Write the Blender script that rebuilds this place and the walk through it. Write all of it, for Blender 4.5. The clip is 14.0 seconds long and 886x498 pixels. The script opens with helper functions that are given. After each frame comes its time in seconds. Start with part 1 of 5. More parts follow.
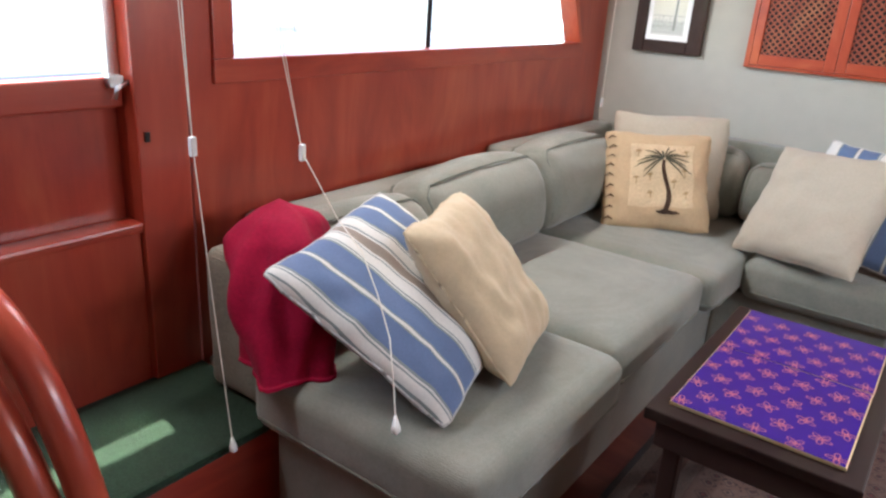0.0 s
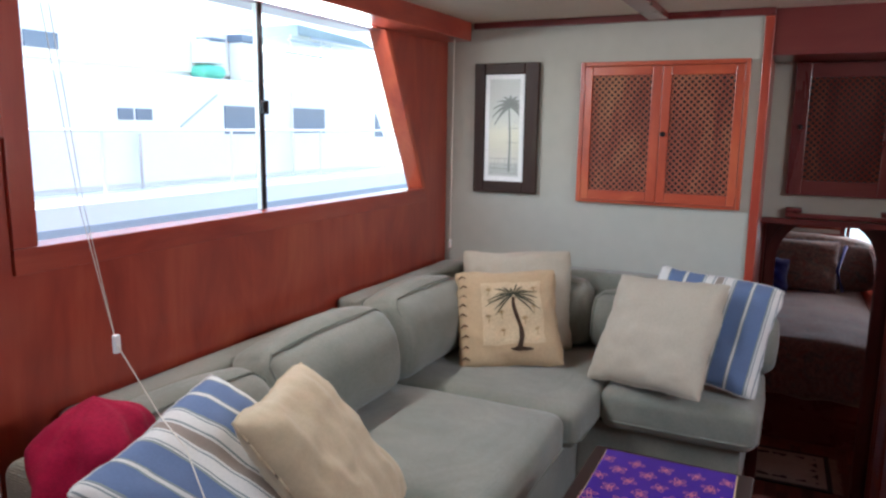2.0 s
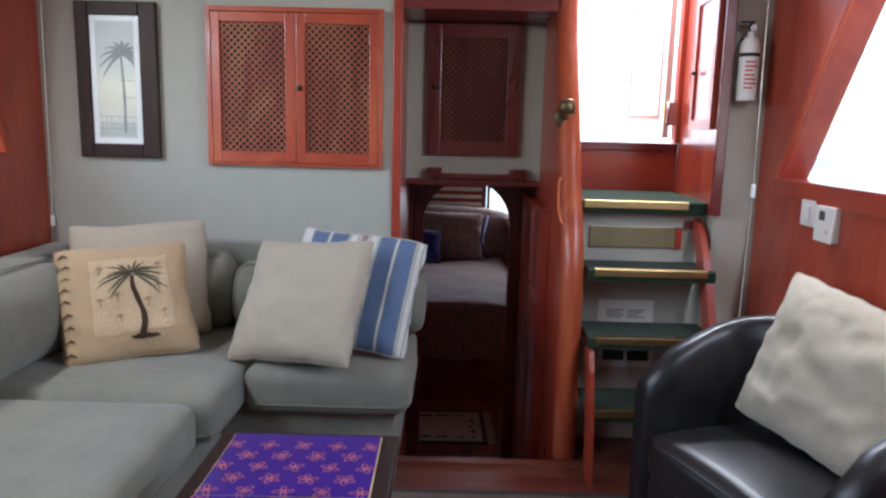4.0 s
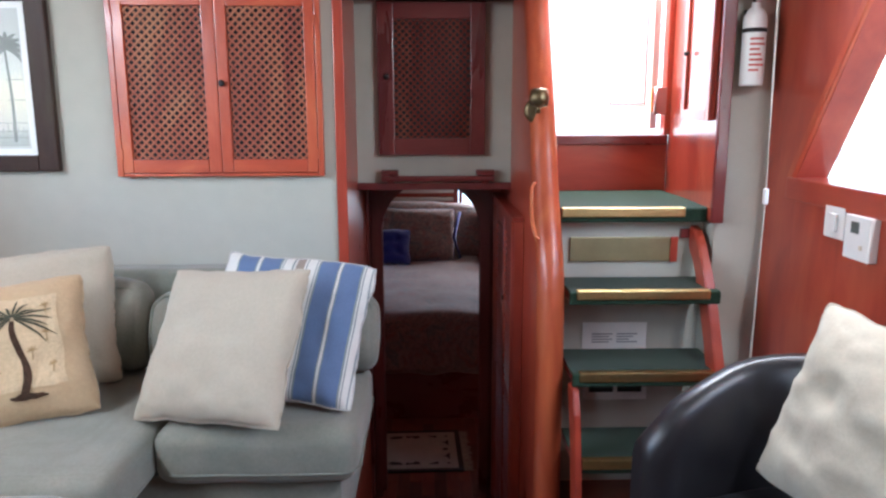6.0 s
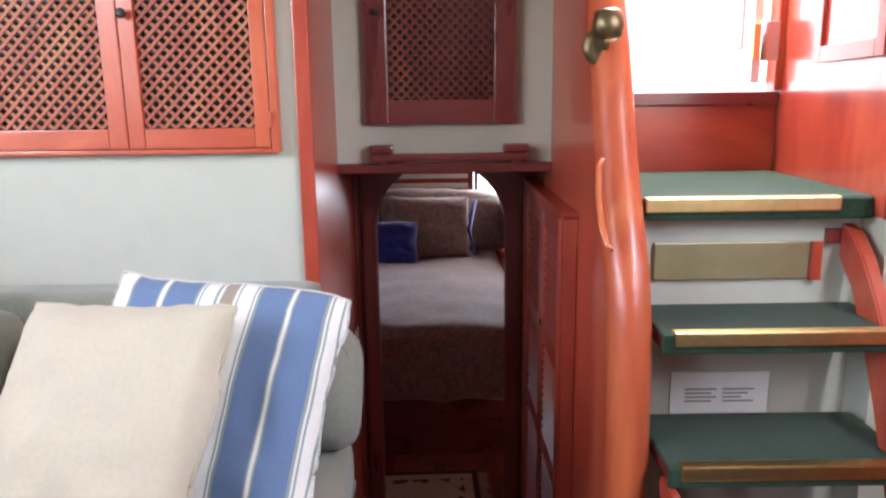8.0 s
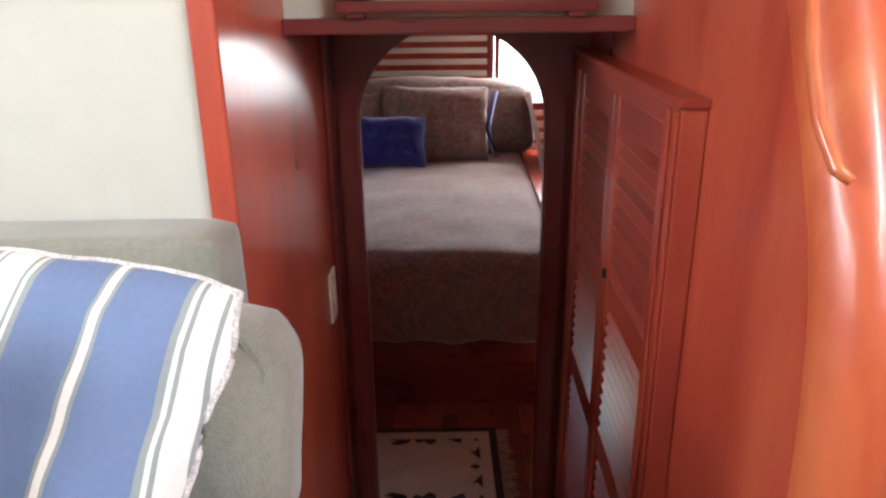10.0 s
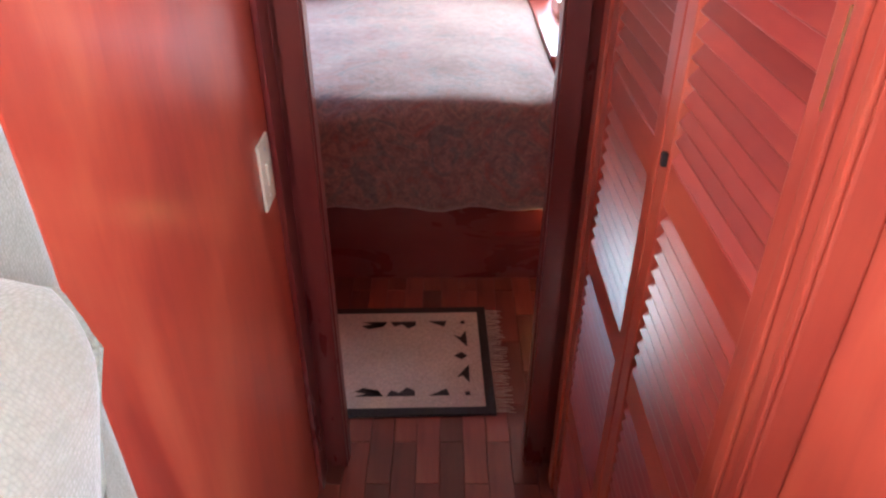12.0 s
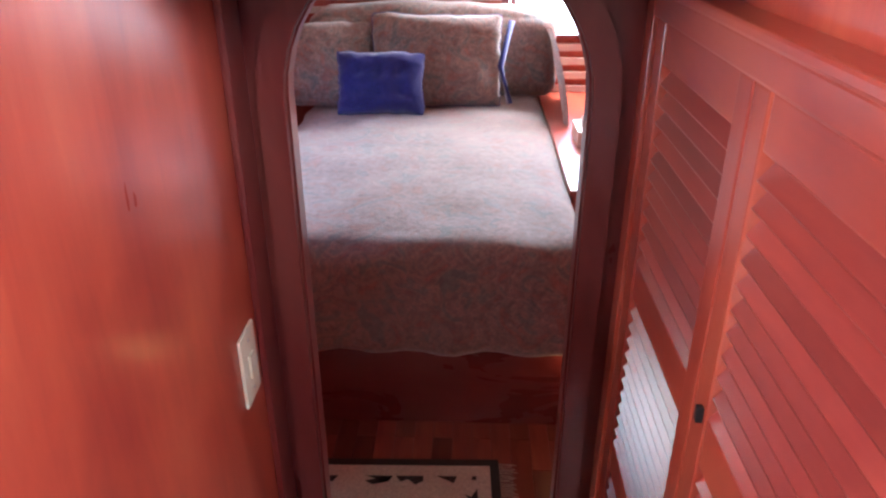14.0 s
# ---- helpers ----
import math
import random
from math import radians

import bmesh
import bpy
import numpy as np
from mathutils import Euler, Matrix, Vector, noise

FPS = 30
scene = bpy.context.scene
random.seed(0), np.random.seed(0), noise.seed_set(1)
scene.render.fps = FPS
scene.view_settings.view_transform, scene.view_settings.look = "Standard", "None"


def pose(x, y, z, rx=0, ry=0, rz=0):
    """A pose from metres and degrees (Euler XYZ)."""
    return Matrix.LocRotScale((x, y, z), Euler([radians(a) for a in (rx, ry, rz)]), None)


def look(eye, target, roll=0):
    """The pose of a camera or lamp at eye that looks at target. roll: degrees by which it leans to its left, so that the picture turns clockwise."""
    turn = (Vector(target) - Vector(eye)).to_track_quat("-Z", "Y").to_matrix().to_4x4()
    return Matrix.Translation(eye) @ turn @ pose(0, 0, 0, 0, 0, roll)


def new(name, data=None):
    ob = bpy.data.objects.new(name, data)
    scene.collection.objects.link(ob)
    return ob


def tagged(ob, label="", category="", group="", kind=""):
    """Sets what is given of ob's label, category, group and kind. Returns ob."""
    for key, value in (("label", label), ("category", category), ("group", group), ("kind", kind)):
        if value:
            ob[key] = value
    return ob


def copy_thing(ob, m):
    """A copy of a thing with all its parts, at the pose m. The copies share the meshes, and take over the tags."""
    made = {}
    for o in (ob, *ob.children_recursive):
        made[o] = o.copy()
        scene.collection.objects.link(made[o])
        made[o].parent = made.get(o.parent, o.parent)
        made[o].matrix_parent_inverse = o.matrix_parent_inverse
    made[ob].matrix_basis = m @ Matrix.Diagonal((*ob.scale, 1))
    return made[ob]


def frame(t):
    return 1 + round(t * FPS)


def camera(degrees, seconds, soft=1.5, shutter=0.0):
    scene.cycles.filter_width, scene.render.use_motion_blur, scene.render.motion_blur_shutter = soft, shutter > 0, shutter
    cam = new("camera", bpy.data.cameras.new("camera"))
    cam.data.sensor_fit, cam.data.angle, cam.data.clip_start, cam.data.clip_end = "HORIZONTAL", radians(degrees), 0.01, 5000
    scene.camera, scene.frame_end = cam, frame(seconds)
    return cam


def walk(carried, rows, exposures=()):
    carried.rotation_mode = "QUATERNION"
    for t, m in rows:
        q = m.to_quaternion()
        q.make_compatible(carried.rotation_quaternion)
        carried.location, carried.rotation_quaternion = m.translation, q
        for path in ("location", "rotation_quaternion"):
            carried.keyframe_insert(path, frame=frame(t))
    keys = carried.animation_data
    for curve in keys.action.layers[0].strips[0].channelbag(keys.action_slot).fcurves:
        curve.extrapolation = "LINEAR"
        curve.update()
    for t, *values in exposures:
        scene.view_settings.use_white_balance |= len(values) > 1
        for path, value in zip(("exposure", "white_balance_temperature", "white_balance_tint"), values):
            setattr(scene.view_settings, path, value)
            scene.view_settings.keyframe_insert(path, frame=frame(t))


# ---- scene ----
cam = camera(63.5, 14.0, soft=2.4)
PATH = [
    (0, (1.498, -0.7, 1.409), (0.403, 0.824, 0.718), 3.9),
    (0.5, (1.496, -0.669, 1.405), (0.473, 0.902, 0.708), 3.2),
    (1, (1.499, -0.652, 1.471), (0.532, 0.998, 0.887), 1.8),
    (1.5, (1.516, -0.609, 1.495), (0.564, 1.098, 1.069), 0.9),
    (2, (1.545, -0.574, 1.5), (0.675, 1.195, 1.162), 0.8),
    (2.5, (1.6, -0.502, 1.432), (0.906, 1.352, 1.143), -0.4),
    (3, (1.604, -0.412, 1.354), (1.177, 1.52, 1.06), 0.6),
    (3.5, (1.606, -0.304, 1.307), (1.412, 1.659, 0.974), 1.6),
    (4, (1.625, -0.225, 1.311), (1.608, 1.748, 0.984), 1.4),
    (6.5, (1.73, 0.443, 1.367), (1.766, 2.406, 0.985), -0.2),
    (7, (1.739, 0.66, 1.34), (1.738, 2.622, 0.949), -0.5),
    (9.5, (1.702, 1.794, 1.154), (1.708, 3.714, 0.594), -1.2),
    (10, (1.732, 1.955, 1.118), (1.692, 3.835, 0.438), -0.7),
    (10.5, (1.76, 2.106, 1.061), (1.732, 3.957, 0.304), -1.1),
    (11, (1.739, 2.241, 1.005), (1.745, 4.016, 0.083), -1.5),
    (11.5, (1.718, 2.363, 0.987), (1.777, 4.092, -0.017), -1.7),
    (12, (1.743, 2.468, 0.983), (1.738, 4.145, -0.107), 0.0),
    (12.5, (1.743, 2.572, 1.017), (1.673, 4.216, -0.119), 0.1),
    (13, (1.736, 2.635, 1.058), (1.682, 4.306, -0.04), -1.2),
    (13.5, (1.776, 2.667, 1.059), (1.722, 4.365, 0.003), -0.6),
    (14, (1.774, 2.685, 1.08), (1.704, 4.48, 0.201), -0.0),
]
EXPOSURES = [(0, 3.05, 6700, 10), (1.5, 2.65, 6500, 10), (3, 2.2, 6150, 9), (4, 2.5, 6050, 8), (7, 3.35, 6000, 8), (9.5, 3.97, 7200, 10), (10.5, 4.27, 6950, 10), (11, 4.82, 6700, 10), (12, 5.4, 6400, 10), (13, 5.4, 6350, 10), (14, 5.25, 6150, 9)]
walk(cam, [(t, look(eye, target, roll)) for t, eye, target, roll in PATH], EXPOSURES)

# ---- light ----
world = bpy.data.worlds.new("sky")
scene.world = world
world.use_nodes = True
wn = world.node_tree
sky = wn.nodes.new("ShaderNodeTexSky")
sky.sky_type, sky.sun_disc = "NISHITA", False
SUN_EL, SUN_AZ = radians(74), radians(-76)
sky.sun_elevation, sky.sun_rotation = SUN_EL, SUN_AZ
wn.links.new(sky.outputs[0], wn.nodes["Background"].inputs[0])
wn.nodes["Background"].inputs[1].default_value = 0.15

sun = new("sun", bpy.data.lights.new("sun", "SUN"))
sun.data.energy, sun.data.angle, sun.data.color = 2.6, radians(0.6), (1.0, 0.95, 0.87)
sun.matrix_world = look((math.sin(SUN_AZ) * 9, math.cos(SUN_AZ) * 9, 9 * math.tan(SUN_EL)), (0, 0, 0))


def window_lamp(name, place, target, w, h, watts, color=(0.95, 0.98, 1.05)):
    """Sky light that comes in by an opening."""
    ob = new(name, bpy.data.lights.new(name, "AREA"))
    ob.data.shape, ob.data.size, ob.data.size_y, ob.data.energy, ob.data.color = "RECTANGLE", w, h, watts, color
    ob.matrix_world = look(place, target)
    return ob


window_lamp("daylight_port", (-0.225, 1.40, 1.915), (0.6, 1.40, 1.25), 1.7, 0.05, 4.1)
window_lamp("daylight_door", (-0.225, -0.16, 1.915), (0.6, -0.16, 1.25), 0.8, 0.05, 1.5)
window_lamp("daylight_starboard", (2.885, 1.15, 1.885), (2.0, 1.15, 1.25), 1.7, 0.05, 3.8)
window_lamp("daylight_stairs", (2.40, 3.36, 2.36), (2.38, 2.7, 1.2), 0.45, 0.06, 5.0)
window_lamp("daylight_cabin", (2.36, 6.72, 0.93), (1.8, 5.4, 0.1), 0.7, 0.05, 1.7)



# ---- materials ----
def shader(name):
    m = bpy.data.materials.new(name)
    m.use_nodes = True
    return m, m.node_tree, m.node_tree.nodes["Principled BSDF"]


def node(nt, kind, **values):
    n = nt.nodes.new(kind)
    for key, value in values.items():
        n.inputs[key].default_value = value
    return n


def coords(nt, scale=(1, 1, 1), turn=(0, 0, 0)):
    tc, mp = nt.nodes.new("ShaderNodeTexCoord"), nt.nodes.new("ShaderNodeMapping")
    mp.inputs["Scale"].default_value, mp.inputs["Rotation"].default_value = scale, turn
    nt.links.new(tc.outputs["Object"], mp.inputs[0])
    return mp.outputs[0]


def ramp(nt, fac, stops, constant=False):
    r = nt.nodes.new("ShaderNodeValToRGB")
    r.color_ramp.interpolation = "CONSTANT" if constant else "LINEAR"
    while len(r.color_ramp.elements) < len(stops):
        r.color_ramp.elements.new(0.5)
    for e, (p, c) in zip(r.color_ramp.elements, stops):
        e.position, e.color = p, (*c, 1)
    nt.links.new(fac, r.inputs[0])
    return r.outputs[0]


def bump(nt, b, height, strength, distance):
    n = nt.nodes.new("ShaderNodeBump")
    n.inputs["Strength"].default_value, n.inputs["Distance"].default_value = strength, distance
    nt.links.new(height, n.inputs["Height"])
    nt.links.new(n.outputs[0], b.inputs["Normal"])


def shade(c, k):
    return tuple(min(1, v * k) for v in c)


def wood(name, color, along="z", rough=0.3, contrast=0.24, coat=0.3, grain=1.0, coat_rough=0.16):
    """Varnished timber whose grain runs along one axis."""
    m, nt, b = shader(name)
    s = {"x": (0.9, 14, 14), "y": (14, 0.9, 14), "z": (14, 14, 0.9)}[along]
    v = coords(nt, tuple(k * grain for k in s))
    n1 = node(nt, "ShaderNodeTexNoise", Scale=1.0, Detail=7, Roughness=0.66, Distortion=1.2)
    nt.links.new(v, n1.inputs["Vector"])
    big = node(nt, "ShaderNodeTexNoise", Scale=2.6, Detail=4, Roughness=0.6, Distortion=0.8)
    nt.links.new(coords(nt, tuple(0.55 + k * 0.10 for k in s)), big.inputs["Vector"])
    mix = nt.nodes.new("ShaderNodeMath")
    mix.operation = "MULTIPLY_ADD"
    mix.inputs[1].default_value = 0.28
    nt.links.new(n1.outputs[0], mix.inputs[0])
    half = nt.nodes.new("ShaderNodeMath")
    half.operation = "MULTIPLY"
    half.inputs[1].default_value = 0.72
    nt.links.new(big.outputs[0], half.inputs[0])
    nt.links.new(half.outputs[0], mix.inputs[2])
    light = (min(1, color[0] * (1 + contrast)), color[1] * (1 + 3.0 * contrast), color[2] * (1 + 2.2 * contrast))
    dark = (color[0] * (1 - 1.5 * contrast), color[1] * (1 - 2.0 * contrast), color[2] * (1 - 1.3 * contrast))
    c = ramp(nt, mix.outputs[0], [(0.33, dark), (0.50, color), (0.66, light)])
    nt.links.new(c, b.inputs["Base Color"])
    rr = node(nt, "ShaderNodeMapRange")
    rr.inputs["To Min"].default_value, rr.inputs["To Max"].default_value = rough * 0.75, rough * 1.3
    nt.links.new(big.outputs[0], rr.inputs[0])
    nt.links.new(rr.outputs[0], b.inputs["Roughness"])
    b.inputs["Coat Weight"].default_value, b.inputs["Coat Roughness"].default_value = coat, coat_rough
    if not coat:
        b.inputs["Specular IOR Level"].default_value = 0.2
    bump(nt, b, n1.outputs[0], 0.12, 0.002)
    return m


def plain(name, color, rough=0.5, metal=0.0, vary=0.12, scale=30.0, relief=0.1, depth=0.002, sheen=0.0):
    m, nt, b = shader(name)
    v = coords(nt)
    n1 = node(nt, "ShaderNodeTexNoise", Scale=scale, Detail=5, Roughness=0.6)
    n2 = node(nt, "ShaderNodeTexNoise", Scale=scale * 0.08, Detail=3)
    nt.links.new(v, n1.inputs["Vector"])
    nt.links.new(v, n2.inputs["Vector"])
    add = nt.nodes.new("ShaderNodeMath")
    add.operation = "ADD"
    nt.links.new(n1.outputs[0], add.inputs[0])
    nt.links.new(n2.outputs[0], add.inputs[1])
    half = nt.nodes.new("ShaderNodeMath")
    half.operation = "MULTIPLY"
    half.inputs[1].default_value = 0.5
    nt.links.new(add.outputs[0], half.inputs[0])
    c = ramp(nt, half.outputs[0], [(0.3, shade(color, 1 - vary)), (0.7, shade(color, 1 + vary))])
    nt.links.new(c, b.inputs["Base Color"])
    b.inputs["Roughness"].default_value, b.inputs["Metallic"].default_value = rough, metal
    b.inputs["Sheen Weight"].default_value = sheen
    if relief:
        bump(nt, b, n1.outputs[0], relief, depth)
    return m


def cloth(name, color, weave=420.0, vary=0.18, relief=0.5, sheen=0.25, tint=None, rand=0.55):
    """Woven fabric: crossed threads, soft blotches."""
    m, nt, b = shader(name)
    v = coords(nt)
    vor = node(nt, "ShaderNodeTexVoronoi", Scale=weave, Randomness=rand)
    n2 = node(nt, "ShaderNodeTexNoise", Scale=7.0, Detail=4)
    n3 = node(nt, "ShaderNodeTexNoise", Scale=90.0, Detail=4)
    for n in (vor, n2, n3):
        nt.links.new(v, n.inputs["Vector"])
    c1 = ramp(nt, n2.outputs[0], [(0.3, shade(color, 1 - vary * 0.6)), (0.7, shade(tint or color, 1 + vary * 0.5))])
    c2 = ramp(nt, n3.outputs[0], [(0.3, (1 - vary,) * 3), (0.7, (1 + vary * 0.3,) * 3)])
    mul = nt.nodes.new("ShaderNodeMix")
    mul.data_type, mul.blend_type = "RGBA", "MULTIPLY"
    mul.inputs[0].default_value = 1.0
    nt.links.new(c1, mul.inputs[6])
    nt.links.new(c2, mul.inputs[7])
    # shade between the threads, multiplied into the base colour
    dips = nt.nodes.new("ShaderNodeMix")
    dips.data_type, dips.blend_type = "RGBA", "MULTIPLY"
    dips.inputs[0].default_value = 1.0
    nt.links.new(mul.outputs[2], dips.inputs[6])
    nt.links.new(ramp(nt, vor.outputs["Distance"], [(0.25, (1.0,) * 3), (0.75, (1 - 1.6 * vary,) * 3)]), dips.inputs[7])
    nt.links.new(dips.outputs[2], b.inputs["Base Color"])
    b.inputs["Roughness"].default_value, b.inputs["Sheen Weight"].default_value = 0.92, sheen
    b.inputs["Specular IOR Level"].default_value = 0.2
    bump(nt, b, vor.outputs["Distance"], relief, 0.55 / weave)
    return m


def stripes(name, stops, width, axis=0, turn=0.0, grey=1.0):
    """Striped canvas: colour bands across one axis of the thing, over a width centred on it."""
    m, nt, b = shader(name)
    v = coords(nt, (1, 1, 1), (0, 0, turn))
    sep = nt.nodes.new("ShaderNodeSeparateXYZ")
    nt.links.new(v, sep.inputs[0])
    mr = nt.nodes.new("ShaderNodeMapRange")
    mr.inputs["From Min"].default_value, mr.inputs["From Max"].default_value = -width / 2, width / 2
    nt.links.new(sep.outputs[axis], mr.inputs[0])
    c = ramp(nt, mr.outputs[0], stops, True)
    n3 = node(nt, "ShaderNodeTexNoise", Scale=160.0, Detail=4)
    nt.links.new(v, n3.inputs["Vector"])
    c2 = ramp(nt, n3.outputs[0], [(0.3, (0.9,) * 3), (0.7, (1.0,) * 3)])
    mul = nt.nodes.new("ShaderNodeMix")
    mul.data_type, mul.blend_type = "RGBA", "MULTIPLY"
    mul.inputs[0].default_value = 1.0
    nt.links.new(c, mul.inputs[6])
    nt.links.new(c2, mul.inputs[7])
    nt.links.new(mul.outputs[2], b.inputs["Base Color"])
    b.inputs["Roughness"].default_value, b.inputs["Sheen Weight"].default_value = 0.9, 0.1
    vor = node(nt, "ShaderNodeTexVoronoi", Scale=500.0)
    nt.links.new(v, vor.inputs["Vector"])
    bump(nt, b, vor.outputs["Distance"], 0.3, 0.001)
    return m


def clear_glass(name):
    m, nt, b = shader(name)
    b.inputs["Base Color"].default_value = (0.96, 0.98, 0.97, 1)
    b.inputs["Transmission Weight"].default_value, b.inputs["Roughness"].default_value, b.inputs["IOR"].default_value = 1, 0.0, 1.05
    return m


RED = (0.38, 0.055, 0.030)
MAHOG = wood("mahogany_upright", RED, "z", contrast=0.21)
MAHOG_Y = wood("mahogany_lengthwise", RED, "y", contrast=0.21)
MAHOG_X = wood("mahogany_crosswise", RED, "x", contrast=0.21)
BRIGHT = wood("mahogany_fresh", (0.47, 0.080, 0.036), "z", 0.32)
BRIGHT_X = wood("mahogany_fresh_crosswise", (0.47, 0.080, 0.036), "x", 0.32)
# dark timber, deepened further so its colour carries the passage's shade
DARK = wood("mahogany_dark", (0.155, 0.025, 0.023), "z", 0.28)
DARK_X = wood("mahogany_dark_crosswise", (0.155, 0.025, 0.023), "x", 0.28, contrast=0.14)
WALNUT = wood("walnut_frame", (0.050, 0.028, 0.021), "z", 0.45, coat=0.0)
WALNUT_X = wood("walnut_frame_crosswise", (0.050, 0.028, 0.021), "x", 0.45, coat=0.0)
WALNUT_Y = wood("walnut_lengthwise", (0.024, 0.011, 0.008), "y", 0.55, coat=0.0)
TEAK_X = wood("floor_board", (0.155, 0.036, 0.024), "x", 0.35, 0.3, 0.2)
VINYL = plain("cream_wall_vinyl", (0.475, 0.462, 0.390), 0.75, vary=0.05, scale=180, relief=0.12, depth=0.001)
CEIL = plain("ceiling_vinyl", (0.66, 0.62, 0.51), 0.8, vary=0.05, scale=120)
SOFA = cloth("sage_upholstery", (0.246, 0.256, 0.207), 290, 0.09, 0.5, 0.3, (0.280, 0.274, 0.221), rand=0.5)
TAN = cloth("tan_canvas", (0.60, 0.475, 0.305), 500, 0.06, 0.18, 0.15)
TAN_GREY = cloth("oatmeal_canvas", (0.50, 0.44, 0.335), 500, 0.045, 0.18, 0.15)
REDCLOTH = cloth("crimson_knit", (0.40, 0.005, 0.042), 300, 0.16, 0.6, 0.03)
CARPET = cloth("green_carpet", (0.022, 0.055, 0.030), 300, 0.3, 0.9, 0.12)
BRASS = plain("brass", (0.78, 0.56, 0.24), 0.34, 1.0, 0.15, 60, 0.05, 0.0005)
STEEL = plain("steel", (0.55, 0.55, 0.55), 0.3, 1.0, 0.1)
BLACK = plain("black_plastic_and_shade", (0.012, 0.012, 0.013), 0.45, vary=0.2)
WHITEP = plain("white_plastic", (0.80, 0.79, 0.75), 0.4, vary=0.04, relief=0.02)
IVORY = plain("ivory_plastic", (0.70, 0.62, 0.48), 0.4, vary=0.05, relief=0.02)
GLASS = clear_glass("window_glass")
LEATHER = plain("black_leather", (0.016, 0.015, 0.017), 0.36, vary=0.3, scale=140, relief=0.18, depth=0.0015)
CORD = plain("white_cord", (0.75, 0.70, 0.60), 0.7, vary=0.1, scale=400)


# ---- building helpers ----
def box(bm, x0, x1, y0, y1, z0, z1, bevel=0.0, segments=2):
    vs = [bm.verts.new((x, y, z)) for z in (z0, z1) for y in (y0, y1) for x in (x0, x1)]
    fs = [bm.faces.new([vs[i] for i in f]) for f in ((0, 2, 3, 1), (4, 5, 7, 6), (0, 1, 5, 4), (2, 6, 7, 3), (0, 4, 6, 2), (1, 3, 7, 5))]
    if bevel:
        es = {e for f in fs for e in f.edges}
        bmesh.ops.bevel(bm, geom=list(es), offset=bevel, segments=segments, affect="EDGES", profile=0.6)
    return bm


def prism(bm, pts, axis, a0, a1, bevel=0.0):
    """A flat outline (counter-clockwise in its own plane) drawn out along one axis."""
    def at(p, a):
        return {"x": (a, p[0], p[1]), "y": (p[0], a, p[1]), "z": (p[0], p[1], a)}[axis]
    lo, hi = [bm.verts.new(at(p, a0)) for p in pts], [bm.verts.new(at(p, a1)) for p in pts]
    n = len(pts)
    made = [bm.faces.new(lo), bm.faces.new(hi)]
    made += [bm.faces.new((lo[i], lo[(i + 1) % n], hi[(i + 1) % n], hi[i])) for i in range(n)]
    bmesh.ops.recalc_face_normals(bm, faces=made)
    if bevel:
        es = list({e for f in made[:2] for e in f.edges})
        bmesh.ops.bevel(bm, geom=es, offset=bevel, segments=2, affect="EDGES")
    return bm


def tube(bm, path, radius, sides=8):
    """A round rod along a path; radius may be one number or one for each point."""
    rings = []
    path = [Vector(p) for p in path]
    for i, p in enumerate(path):
        d = (path[min(i + 1, len(path) - 1)] - path[max(i - 1, 0)]).normalized()
        q = d.to_track_quat("Z", "Y")
        r = radius[i] if isinstance(radius, (list, tuple)) else radius
        rings.append([bm.verts.new(p + q @ Vector((r * math.cos(a), r * math.sin(a), 0))) for a in [k * math.tau / sides for k in range(sides)]])
    for a, b in zip(rings, rings[1:]):
        for k in range(sides):
            bm.faces.new((a[k], a[(k + 1) % sides], b[(k + 1) % sides], b[k]))
    bm.faces.new(rings[0][::-1])
    bm.faces.new(rings[-1])
    return bm


def mesh(name, bm, material, smooth=False):
    me = bpy.data.meshes.new(name)
    bmesh.ops.recalc_face_normals(bm, faces=bm.faces)
    bm.to_mesh(me)
    bm.free()
    me.materials.append(material)
    if smooth:
        me.shade_smooth()
    return new(name, me)


def part(name, bm, material, parent, label="", smooth=False):
    ob = mesh(name, bm, material, smooth)
    ob.parent = parent
    ob.matrix_parent_inverse = Matrix()
    return tagged(ob, label)


def thing(name, m, label, category, group="", kind=""):
    ob = new(name)
    ob.empty_display_size = 0.05
    ob.matrix_world = m
    return tagged(ob, label, category, group, kind)


def B(*a, **k):
    return box(bmesh.new(), *a, **k)


def structure(name, bm, material, label, category="", smooth=False):
    return tagged(mesh(name, bm, material, smooth), label, category or name.split("_")[0], "", "structure")


